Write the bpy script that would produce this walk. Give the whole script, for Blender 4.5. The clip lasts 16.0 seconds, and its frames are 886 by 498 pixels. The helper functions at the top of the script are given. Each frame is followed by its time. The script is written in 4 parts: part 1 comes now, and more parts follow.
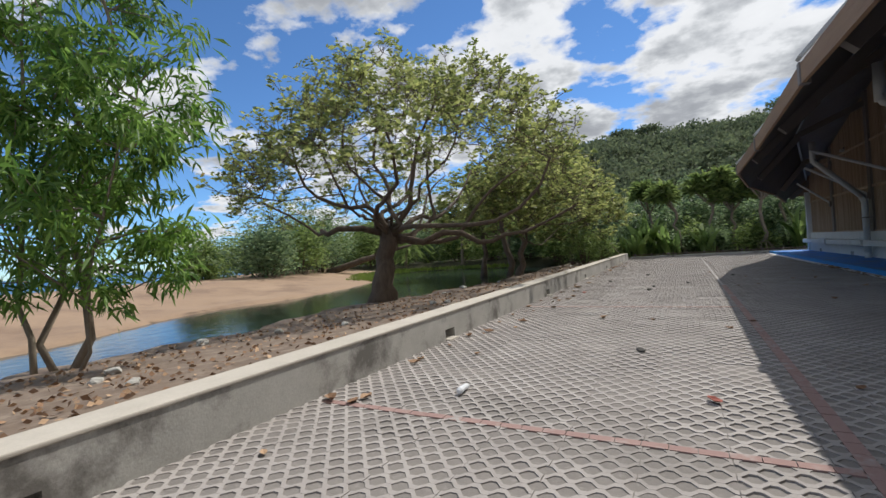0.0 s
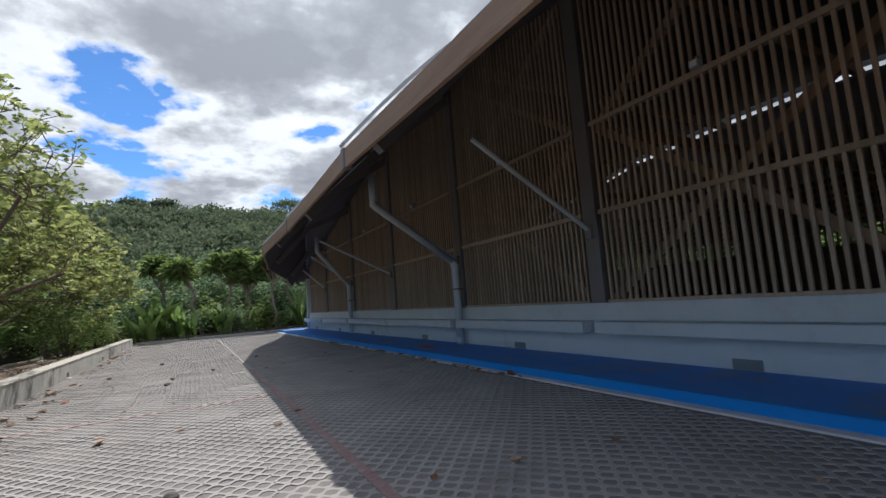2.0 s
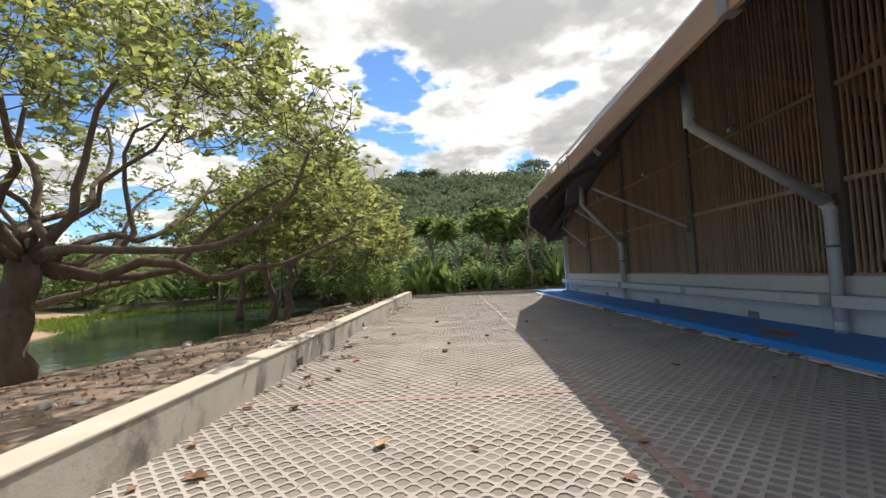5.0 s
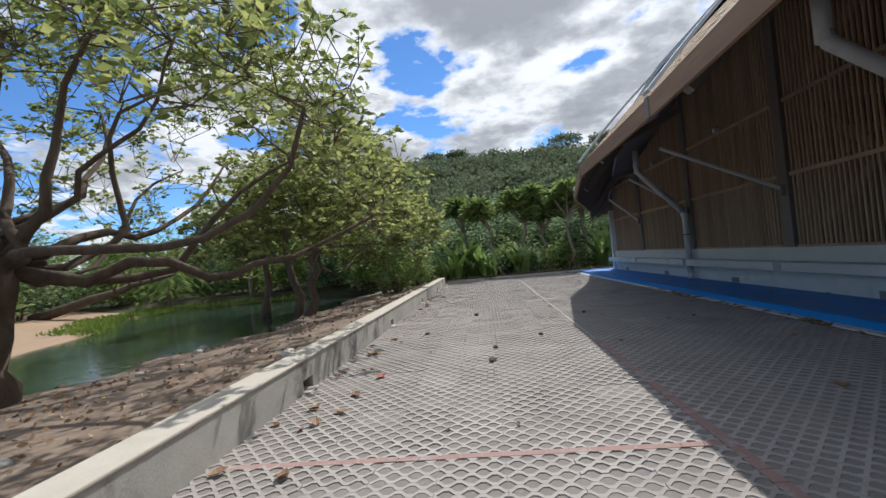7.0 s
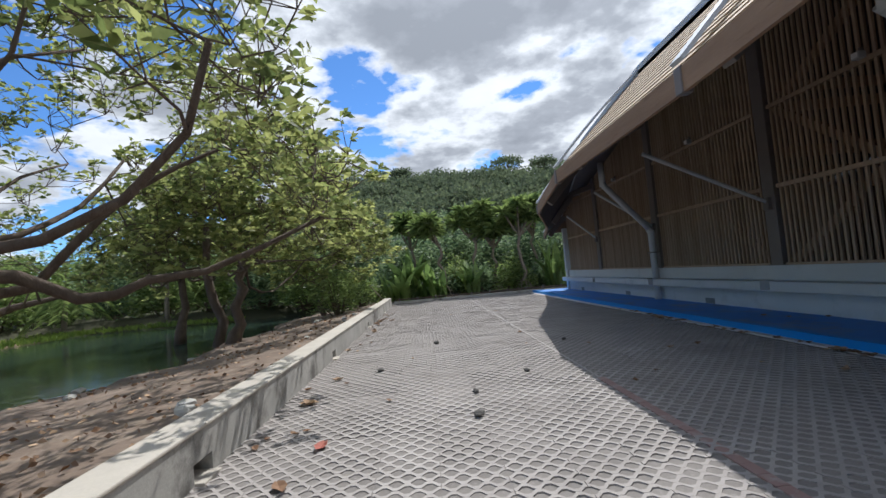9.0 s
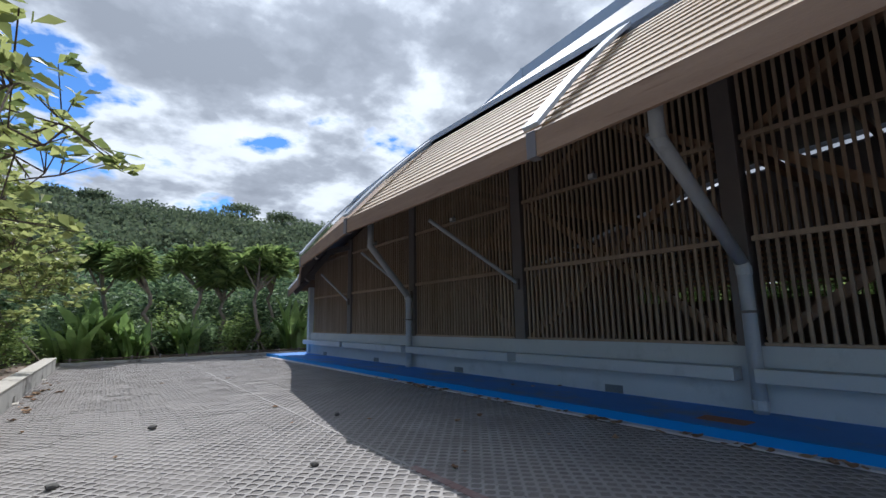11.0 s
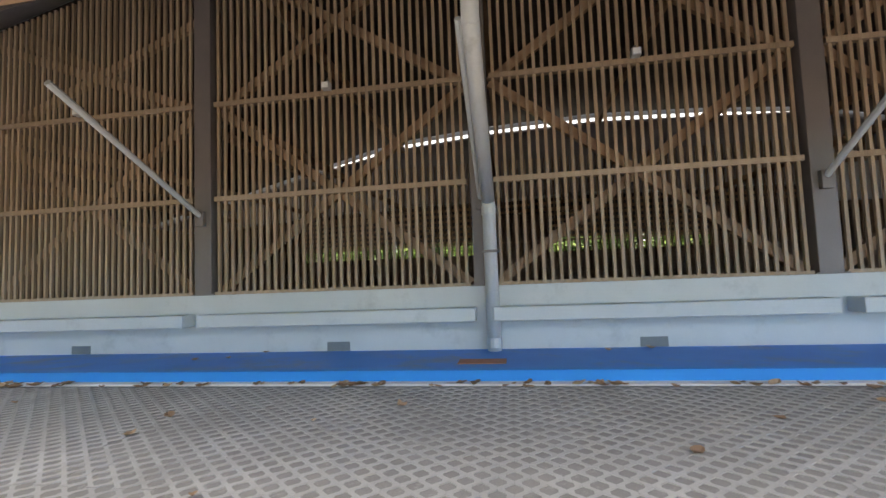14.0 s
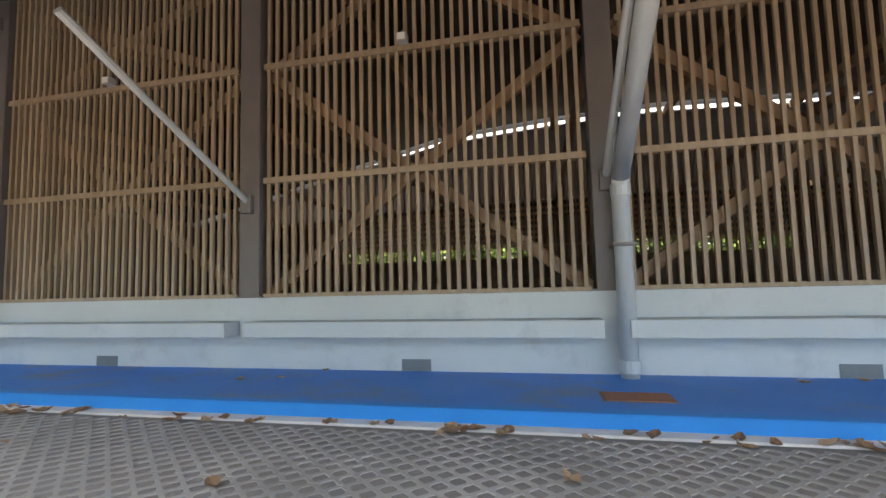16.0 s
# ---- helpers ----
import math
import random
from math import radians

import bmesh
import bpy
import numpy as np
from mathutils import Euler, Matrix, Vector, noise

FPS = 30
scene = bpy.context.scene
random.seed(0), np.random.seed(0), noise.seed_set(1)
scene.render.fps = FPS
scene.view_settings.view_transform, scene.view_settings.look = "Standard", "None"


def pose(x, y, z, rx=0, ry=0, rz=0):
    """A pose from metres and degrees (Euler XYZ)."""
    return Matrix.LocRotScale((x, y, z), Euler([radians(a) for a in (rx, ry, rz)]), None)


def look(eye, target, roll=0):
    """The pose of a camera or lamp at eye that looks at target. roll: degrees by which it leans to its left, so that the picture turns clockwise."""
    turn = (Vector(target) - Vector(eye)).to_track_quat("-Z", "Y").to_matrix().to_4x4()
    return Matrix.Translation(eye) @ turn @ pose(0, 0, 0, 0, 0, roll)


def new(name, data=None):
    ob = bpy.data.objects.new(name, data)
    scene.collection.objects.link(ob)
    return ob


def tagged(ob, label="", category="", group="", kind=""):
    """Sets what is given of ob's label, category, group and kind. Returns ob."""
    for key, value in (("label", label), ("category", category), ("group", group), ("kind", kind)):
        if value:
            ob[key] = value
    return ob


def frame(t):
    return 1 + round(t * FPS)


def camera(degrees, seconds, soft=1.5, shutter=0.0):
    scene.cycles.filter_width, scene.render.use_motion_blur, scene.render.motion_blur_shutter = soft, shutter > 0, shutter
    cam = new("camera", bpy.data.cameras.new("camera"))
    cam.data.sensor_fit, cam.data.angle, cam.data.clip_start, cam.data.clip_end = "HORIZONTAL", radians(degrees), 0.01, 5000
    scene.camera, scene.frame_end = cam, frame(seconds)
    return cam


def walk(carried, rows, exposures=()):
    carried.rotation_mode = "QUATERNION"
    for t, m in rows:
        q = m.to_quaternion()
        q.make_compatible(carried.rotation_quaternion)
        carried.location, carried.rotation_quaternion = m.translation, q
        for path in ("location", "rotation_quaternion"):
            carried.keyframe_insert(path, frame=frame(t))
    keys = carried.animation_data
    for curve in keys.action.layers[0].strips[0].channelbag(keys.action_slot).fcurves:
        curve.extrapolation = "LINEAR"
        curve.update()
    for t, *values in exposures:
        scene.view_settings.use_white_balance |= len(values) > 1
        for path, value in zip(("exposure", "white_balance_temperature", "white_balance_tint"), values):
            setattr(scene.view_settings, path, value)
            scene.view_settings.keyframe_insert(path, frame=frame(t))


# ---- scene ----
cam = camera(89.8, 16.0)
PATH = [
    (0, (-6.347, -12.728, 1.413), (-7.299, -10.969, 1.424), -3.8),
    (0.5, (-6.556, -12.321, 1.416), (-7.283, -10.458, 1.472), -4.6),
    (1, (-6.657, -11.894, 1.412), (-7.077, -9.941, 1.517), -4.2),
    (1.5, (-6.743, -11.438, 1.444), (-6.476, -9.462, 1.604), -4.0),
    (2, (-6.73, -11.027, 1.41), (-5.749, -9.298, 1.63), -4.3),
    (2.5, (-6.778, -10.556, 1.425), (-5.705, -8.897, 1.732), -4.0),
    (3, (-6.85, -10.112, 1.466), (-5.821, -8.427, 1.788), -3.3),
    (3.5, (-6.771, -9.695, 1.559), (-5.435, -8.319, 2.126), -2.1),
    (4, (-6.864, -9.213, 1.534), (-5.029, -8.778, 2.199), -4.5),
    (4.5, (-6.897, -8.861, 1.532), (-5.525, -7.524, 2.106), -3.7),
    (5, (-6.988, -8.232, 1.513), (-7.033, -6.236, 1.621), -2.9),
    (5.2, (-7.044, -8.049, 1.526), (-7.299, -6.066, 1.573), -3.6),
    (7.5, (-7.223, -5.876, 1.619), (-7.384, -3.883, 1.659), -6.1),
    (8, (-7.31, -5.435, 1.586), (-7.411, -3.439, 1.645), -5.9),
    (10.3, (-8.108, -3.444, 1.592), (-7.583, -1.519, 1.727), -4.1),
    (10.5, (-8.142, -3.309, 1.595), (-7.497, -1.42, 1.732), -3.7),
    (11, (-8.295, -2.92, 1.576), (-7.111, -1.34, 1.896), -1.0),
    (11.5, (-8.319, -2.512, 1.553), (-6.805, -1.385, 2.218), -2.2),
    (12, (-8.347, -2.009, 1.54), (-6.586, -1.479, 2.325), -2.3),
    (12.5, (-8.018, -1.656, 1.32), (-6.154, -1.499, 2.027), -2.0),
    (13, (-7.734, -1.262, 1.257), (-5.751, -1.05, 1.41), 0.1),
    (13.5, (-7.537, -0.837, 1.234), (-5.555, -0.585, 1.333), -2.2),
    (14, (-7.185, -0.447, 1.262), (-5.212, -0.145, 1.389), -2.2),
    (14.5, (-6.873, -0.119, 1.279), (-4.886, 0.08, 1.395), -2.4),
    (15, (-6.495, 0.193, 1.276), (-4.511, 0.414, 1.393), -2.4),
    (15.5, (-6.112, 0.525, 1.264), (-4.143, 0.843, 1.416), -2.0),
    (16, (-5.754, 0.84, 1.249), (-3.805, 1.262, 1.4), -1.5),
]
EXPOSURES = [(0, 0.6, 6300, 10), (2.0, 0.8, 6000, 10), (3.5, 1.0, 5800, 10), (4.2, 1.05, 5800, 10), (4.7, 1.2, 6900, 10), (5.2, 1.15, 7000, 10), (7.3, 0.76, 6000, 10), (10.5, 0.84, 5800, 10), (12.0, 0.6, 5400, 10), (12.5, 0.9, 5400, 10), (13.0, 3.0, 6500, 10), (14.0, 3.15, 7200, 10), (15.2, 3.35, 7300, 10), (16, 3.25, 7300, 10)]
walk(cam, [(t, look(eye, aim, lean)) for t, eye, aim, lean in PATH], EXPOSURES)

# ---- light ----
SUN_DIR = Vector((0.9, 2.25, 3.55)).normalized()
world = bpy.data.worlds.new("sky")
scene.world = world
world.use_nodes = True
wt = world.node_tree
wt.nodes.clear()


def node(tree, kind, **inputs):
    n = tree.nodes.new(kind)
    for key, value in inputs.items():
        n.inputs[key.replace("_", " ")].default_value = value
    return n


def math_node(tree, op, a, b=None, clamp=False):
    n = tree.nodes.new("ShaderNodeMath")
    n.operation, n.use_clamp = op, clamp
    for i, v in enumerate((a, b)):
        if v is None:
            continue
        if isinstance(v, (int, float)):
            n.inputs[i].default_value = v
        else:
            tree.links.new(v, n.inputs[i])
    return n.outputs[0]


def ramp(tree, src, stops):
    n = tree.nodes.new("ShaderNodeValToRGB")
    el = n.color_ramp.elements
    while len(el) < len(stops):
        el.new(0.5)
    for e, (p, c) in zip(el, stops):
        e.position = p
        e.color = (*c, 1) if isinstance(c, tuple) else (c, c, c, 1)
    tree.links.new(src, n.inputs[0])
    return n.outputs[0]


def build_sky():
    L = wt.links.new
    sky = wt.nodes.new("ShaderNodeTexSky")
    sky.sky_type, sky.sun_disc = "NISHITA", False
    sky.sun_elevation = math.asin(SUN_DIR.z)
    sky.dust_density, sky.ozone_density, sky.altitude = 0.0, 4.0, 2500
    sky.sun_rotation = math.atan2(SUN_DIR.x, SUN_DIR.y)
    co = wt.nodes.new("ShaderNodeTexCoord")
    sep = wt.nodes.new("ShaderNodeSeparateXYZ")
    L(co.outputs["Generated"], sep.inputs[0])
    den = math_node(wt, "ADD", math_node(wt, "MAXIMUM", sep.outputs[2], 0.0), 0.22)
    com = wt.nodes.new("ShaderNodeCombineXYZ")
    L(math_node(wt, "DIVIDE", sep.outputs[0], den), com.inputs[0])
    L(math_node(wt, "DIVIDE", sep.outputs[1], den), com.inputs[1])
    com.inputs[2].default_value = 3.7
    big = node(wt, "ShaderNodeTexNoise", Scale=2.9, Detail=10.0, Roughness=0.55)
    L(com.outputs[0], big.inputs["Vector"])
    # thinner cover towards the open sea
    seaward = math_node(wt, "MULTIPLY", sep.outputs[0], 0.135)
    cover = math_node(wt, "ADD", big.outputs[0], seaward)
    mask = ramp(wt, cover, [(0.395, 0.0), (0.43, 0.6), (0.465, 1.0)])
    thick = node(wt, "ShaderNodeTexNoise", Scale=3.4, Detail=9.0, Roughness=0.58)
    shift = wt.nodes.new("ShaderNodeVectorMath")
    shift.operation = "ADD"
    shift.inputs[1].default_value = (5.2, 1.3, 0.0)
    L(com.outputs[0], shift.inputs[0])
    L(shift.outputs[0], thick.inputs["Vector"])
    # bright rims, grey undersides where the cloud is deep
    depth = math_node(wt, "ADD", math_node(wt, "MULTIPLY", cover, 0.55), math_node(wt, "MULTIPLY", thick.outputs[0], 0.45))
    shade = ramp(wt, depth, [(0.38, (1.0, 1.0, 1.0)), (0.475, (0.92, 0.925, 0.93)), (0.515, (0.66, 0.675, 0.69)), (0.56, (0.46, 0.475, 0.50)), (0.63, (0.36, 0.375, 0.40))])
    dot = wt.nodes.new("ShaderNodeVectorMath")
    dot.operation = "DOT_PRODUCT"
    L(co.outputs["Generated"], dot.inputs[0])
    dot.inputs[1].default_value = SUN_DIR
    near = math_node(wt, "POWER", math_node(wt, "MAXIMUM", dot.outputs["Value"], 0.0), 10.0)
    glow = math_node(wt, "ADD", math_node(wt, "MULTIPLY", near, 0.22), CLOUD)
    b_sky = node(wt, "ShaderNodeBackground", Strength=SKY)
    b_cloud = wt.nodes.new("ShaderNodeBackground")
    tint = wt.nodes.new("ShaderNodeMix")
    tint.data_type, tint.blend_type = "RGBA", "MULTIPLY"
    tint.inputs["Factor"].default_value = 1.0
    tint.inputs["B"].default_value = (0.70, 0.90, 1.02, 1)
    L(sky.outputs[0], tint.inputs["A"])
    L(tint.outputs["Result"], b_sky.inputs[0])
    L(shade, b_cloud.inputs[0])
    L(glow, b_cloud.inputs[1])
    mix = wt.nodes.new("ShaderNodeMixShader")
    out = wt.nodes.new("ShaderNodeOutputWorld")
    L(mask, mix.inputs[0])
    L(b_sky.outputs[0], mix.inputs[1])
    L(b_cloud.outputs[0], mix.inputs[2])
    L(mix.outputs[0], out.inputs[0])


SKY, CLOUD = 0.095, 0.59
build_sky()
sun = new("sun", bpy.data.lights.new("sun", "SUN"))
sun.data.energy, sun.data.angle, sun.data.color = 2.6, radians(0.6), (1.0, 0.94, 0.85)
sun.matrix_world = look(SUN_DIR * 60, (0, 0, 0))


# ---- materials ----
def mat(name, a, b, rough=0.8, scale=3.0, fine=60.0, bump=0.2, metal=0.0, spots=None, per_object=0.0, per_island=0.0, dist=0.01, stretch=None, translucent=0.0):
    """Two-tone surface: broad patches between the colours a and b, fine grain and relief."""
    m = bpy.data.materials.new(name)
    m.use_nodes = True
    t = m.node_tree
    L = t.links.new
    bsdf = t.nodes["Principled BSDF"]
    geo = t.nodes.new("ShaderNodeNewGeometry")
    pos = geo.outputs["Position"]
    if stretch:
        mp = t.nodes.new("ShaderNodeMapping")
        mp.inputs["Scale"].default_value = stretch
        L(pos, mp.inputs[0])
        pos = mp.outputs[0]
    n1 = node(t, "ShaderNodeTexNoise", Scale=scale, Detail=6.0, Roughness=0.6)
    n2 = node(t, "ShaderNodeTexNoise", Scale=fine, Detail=4.0, Roughness=0.65)
    L(pos, n1.inputs["Vector"])
    L(pos, n2.inputs["Vector"])
    f = math_node(t, "ADD", math_node(t, "MULTIPLY", n1.outputs[0], 0.65), math_node(t, "MULTIPLY", n2.outputs[0], 0.35))
    if per_object:
        info = t.nodes.new("ShaderNodeObjectInfo")
        f = math_node(t, "ADD", f, math_node(t, "MULTIPLY", math_node(t, "SUBTRACT", info.outputs["Random"], 0.5), per_object))
    if per_island:
        f = math_node(t, "ADD", f, math_node(t, "MULTIPLY", math_node(t, "SUBTRACT", geo.outputs["Random Per Island"], 0.5), per_island))
    stops = [(0.3, a), (0.7, b)]
    col = ramp(t, f, stops)
    if spots:
        lo, hi, c, s = spots
        n3 = node(t, "ShaderNodeTexNoise", Scale=s, Detail=7.0, Roughness=0.68)
        L(pos, n3.inputs["Vector"])
        mx = t.nodes.new("ShaderNodeMix")
        mx.data_type = "RGBA"
        L(ramp(t, n3.outputs[0], [(lo, 0.0), (hi, 1.0)]), mx.inputs["Factor"])
        L(col, mx.inputs["A"])
        mx.inputs["B"].default_value = (*c, 1)
        col = mx.outputs["Result"]
    L(col, bsdf.inputs["Base Color"])
    L(math_node(t, "ADD", math_node(t, "MULTIPLY", n2.outputs[0], 0.24), rough - 0.12, True), bsdf.inputs["Roughness"])
    bsdf.inputs["Metallic"].default_value = metal
    if bump:
        bp = node(t, "ShaderNodeBump", Strength=bump, Distance=dist)
        L(math_node(t, "ADD", n2.outputs[0], math_node(t, "MULTIPLY", n1.outputs[0], 0.6)), bp.inputs["Height"])
        L(bp.outputs[0], bsdf.inputs["Normal"])
    if translucent:
        tr = t.nodes.new("ShaderNodeBsdfTranslucent")
        L(col, tr.inputs[0])
        ms = t.nodes.new("ShaderNodeMixShader")
        ms.inputs[0].default_value = translucent
        L(bsdf.outputs[0], ms.inputs[1])
        L(tr.outputs[0], ms.inputs[2])
        L(ms.outputs[0], t.nodes["Material Output"].inputs[0])
    return m


CONCRETE = mat("concrete", (0.33, 0.32, 0.29), (0.52, 0.50, 0.46), 0.9, 1.6, 45, 0.25, spots=(0.52, 0.66, (0.15, 0.14, 0.125), 1.1))
KERB_CAP = mat("kerb cap", (0.40, 0.365, 0.31), (0.54, 0.495, 0.425), 0.9, 2.0, 50, 0.2)
PAVER = mat("paver concrete", (0.305, 0.278, 0.257), (0.43, 0.397, 0.370), 0.92, 1.1, 70, 0.35, per_object=0.18, per_island=0.05, spots=(0.54, 0.70, (0.25, 0.228, 0.208), 0.7))
RED_PAVER = mat("red paint", (0.27, 0.165, 0.145), (0.34, 0.225, 0.20), 0.85, 2.0, 60, 0.3, per_object=0.1, spots=(0.52, 0.66, (0.36, 0.31, 0.28), 5))
FILL = mat("paver fill", (0.165, 0.15, 0.137), (0.265, 0.243, 0.222), 1.0, 1.6, 90, 0.6, spots=(0.57, 0.72, (0.30, 0.28, 0.26), 14))
WHITE_WALL = mat("white render", (0.50, 0.525, 0.53), (0.585, 0.605, 0.61), 0.8, 0.9, 40, 0.12, spots=(0.56, 0.8, (0.40, 0.42, 0.425), 1.7))
BLUE = mat("blue floor paint", (0.03, 0.19, 0.60), (0.055, 0.25, 0.70), 0.55, 1.2, 40, 0.1, spots=(0.50, 0.68, (0.17, 0.22, 0.32), 0.9))
BLUE_EDGE = mat("fresh blue paint", (0.008, 0.215, 0.62), (0.012, 0.255, 0.68), 0.5, 1.5, 40, 0.1)
STRIP = mat("mortar strip", (0.60, 0.56, 0.52), (0.76, 0.72, 0.68), 0.9, 4.0, 50, 0.3)
SLAT = mat("larch slat", (0.27, 0.195, 0.13), (0.44, 0.335, 0.24), 0.75, 2.0, 30, 0.2, per_object=0.25, stretch=(6, 6, 0.5))
WOOD = mat("brown timber", (0.29, 0.18, 0.11), (0.41, 0.275, 0.18), 0.75, 2.0, 30, 0.2, per_object=0.15, stretch=(5, 1, 5))
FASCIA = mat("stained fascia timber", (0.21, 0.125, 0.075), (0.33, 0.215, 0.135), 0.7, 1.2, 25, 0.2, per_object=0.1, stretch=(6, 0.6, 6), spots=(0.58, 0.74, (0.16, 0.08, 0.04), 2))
# the sun's brightness on the battens is put into this pale timber colour
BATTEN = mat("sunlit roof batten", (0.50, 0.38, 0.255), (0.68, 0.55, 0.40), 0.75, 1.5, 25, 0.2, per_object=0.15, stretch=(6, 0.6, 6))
STEEL = mat("grey steel column", (0.14, 0.122, 0.118), (0.19, 0.168, 0.16), 0.5, 1.2, 40, 0.06)
PIPE = mat("grey pvc pipe", (0.44, 0.47, 0.49), (0.54, 0.57, 0.59), 0.42, 1.5, 30, 0.05, spots=(0.6, 0.8, (0.34, 0.35, 0.35), 2))
ZINC = mat("zinc flashing", (0.36, 0.40, 0.44), (0.48, 0.52, 0.56), 0.62, 0.8, 25, 0.06, metal=0.1)
ROOF_DARK = mat("dark roof sheet", (0.060, 0.046, 0.042), (0.092, 0.072, 0.066), 0.65, 1.0, 20, 0.1)
UPPER_SHEET = mat("grey upper roof sheet", (0.21, 0.20, 0.22), (0.29, 0.28, 0.30), 0.6, 0.8, 20, 0.1)
SOFFIT = mat("dark soffit boards", (0.17, 0.115, 0.08), (0.26, 0.18, 0.13), 0.8, 1.2, 25, 0.2, stretch=(5, 0.6, 5))
VENT = mat("grey vent", (0.15, 0.17, 0.18), (0.21, 0.23, 0.24), 0.6, 3, 40, 0.1)
HALL_FLOOR = mat("hall floor", (0.28, 0.23, 0.19), (0.36, 0.30, 0.25), 0.5, 0.6, 20, 0.05)
LAMP_BODY = mat("lamp housing", (0.35, 0.35, 0.35), (0.45, 0.45, 0.45), 0.4, 4, 40, 0.05)
LAMP_GLASS = mat("lamp glass", (0.75, 0.75, 0.74), (0.85, 0.85, 0.84), 0.15, 4, 40, 0.0)
SOIL = mat("dry soil", (0.125, 0.088, 0.064), (0.225, 0.168, 0.125), 1.0, 0.8, 14, 0.22, spots=(0.48, 0.68, (0.27, 0.215, 0.165), 3.0), dist=0.03)
SAND = mat("beach sand", (0.26, 0.175, 0.115), (0.38, 0.27, 0.18), 0.95, 0.25, 9, 0.35, spots=(0.50, 0.66, (0.19, 0.125, 0.085), 0.16), dist=0.04)
FOREST_FLOOR = mat("forest floor", (0.03, 0.035, 0.015), (0.075, 0.07, 0.035), 1.0, 0.4, 6, 0.6, dist=0.1)
BARK = mat("grey brown bark", (0.065, 0.045, 0.033), (0.17, 0.13, 0.10), 0.95, 3.0, 26, 0.9, dist=0.03, stretch=(2, 2, 0.6))
PALE_BARK = mat("pale bark", (0.16, 0.13, 0.10), (0.30, 0.26, 0.20), 0.95, 3.0, 26, 0.7, dist=0.02, stretch=(2, 2, 0.6))
ALMOND = mat("almond leaf", (0.14, 0.185, 0.060), (0.42, 0.45, 0.16), 0.45, 0.5, 4, 0.0, per_island=0.55, translucent=0.66, spots=(0.66, 0.72, (0.36, 0.19, 0.04), 1.5))
WILLOW = mat("wattle leaf", (0.085, 0.19, 0.040), (0.27, 0.43, 0.090), 0.45, 0.6, 4, 0.0, per_island=0.5, translucent=0.58)
BUSH = mat("bush leaf", (0.105, 0.165, 0.050), (0.30, 0.39, 0.125), 0.5, 0.25, 3, 0.0, per_island=0.55, translucent=0.6)
DARK_BUSH = mat("dark bush leaf", (0.085, 0.145, 0.080), (0.29, 0.385, 0.19), 0.5, 0.25, 3, 0.0, per_island=0.55, translucent=0.56)
BRIGHT = mat("bright blade leaf", (0.138, 0.225, 0.066), (0.350, 0.475, 0.150), 0.42, 0.6, 4, 0.0, per_island=0.45, translucent=0.58)
HILL_LEAF = mat("far canopy leaf", (0.085, 0.115, 0.070), (0.20, 0.245, 0.135), 0.8, 0.05, 0.5, 0.0, per_island=0.4, translucent=0.45)
GRASS = mat("water grass", (0.12, 0.20, 0.03), (0.25, 0.34, 0.06), 0.6, 0.7, 6, 0.0, per_island=0.4, translucent=0.3)
DEAD = mat("dead leaf", (0.22, 0.125, 0.07), (0.46, 0.31, 0.19), 0.85, 2.0, 30, 0.2, per_object=0.6, per_island=0.6)
RED_LEAF = mat("red dead leaf", (0.26, 0.06, 0.045), (0.44, 0.16, 0.11), 0.8, 6, 40, 0.2)
STONE = mat("dark stone", (0.06, 0.055, 0.05), (0.15, 0.14, 0.125), 0.9, 8, 50, 0.5)
CLEAR = mat("clear plastic", (0.7, 0.72, 0.74), (0.85, 0.86, 0.88), 0.15, 8, 40, 0.1)
RUST = mat("rust stain cover", (0.26, 0.10, 0.055), (0.38, 0.19, 0.12), 0.85, 4, 40, 0.2)


def water_material():
    m = bpy.data.materials.new("water")
    m.use_nodes = True
    t = m.node_tree
    b = t.nodes["Principled BSDF"]
    b.inputs["Base Color"].default_value = (0.025, 0.045, 0.035, 1)
    b.inputs["Roughness"].default_value = 0.06
    geo = t.nodes.new("ShaderNodeNewGeometry")
    n = node(t, "ShaderNodeTexNoise", Scale=2.2, Detail=5.0, Roughness=0.55)
    t.links.new(geo.outputs["Position"], n.inputs["Vector"])
    bp = node(t, "ShaderNodeBump", Strength=0.35, Distance=0.04)
    t.links.new(n.outputs[0], bp.inputs["Height"])
    t.links.new(bp.outputs[0], b.inputs["Normal"])
    return m


WATER = water_material()
SEA = mat("sea water", (0.02, 0.11, 0.26), (0.035, 0.17, 0.34), 0.45, 0.05, 0.7, 0.5, spots=(0.62, 0.68, (0.55, 0.58, 0.6), 0.12), dist=0.3, stretch=(1, 0.3, 1))


# ---- mesh helpers ----
def link_mesh(name, verts, faces, material, parent=None, label="", smooth=False):
    me = bpy.data.meshes.new(name)
    me.from_pydata(verts, [], faces)
    me.materials.append(material)
    if smooth:
        me.polygons.foreach_set("use_smooth", [True] * len(me.polygons))
    me.update()
    ob = new(name, me)
    if parent:
        ob.parent = parent
    if label:
        ob["label"] = label
    return ob


def part(name, bm, material, parent=None, label="", smooth=False):
    """Links a bmesh as one mesh object under a thing or a part."""
    me = bpy.data.meshes.new(name)
    bmesh.ops.recalc_face_normals(bm, faces=bm.faces)
    bm.to_mesh(me)
    bm.free()
    me.materials.append(material)
    if smooth:
        me.polygons.foreach_set("use_smooth", [True] * len(me.polygons))
    ob = new(name, me)
    if parent:
        ob.parent = parent
    if label:
        ob["label"] = label
    return ob


def thing(name, label, category, group="", at=(0, 0, 0), kind=""):
    e = new(name)
    e.location = at
    e.empty_display_size = 0.1
    return tagged(e, label, category, group, kind)


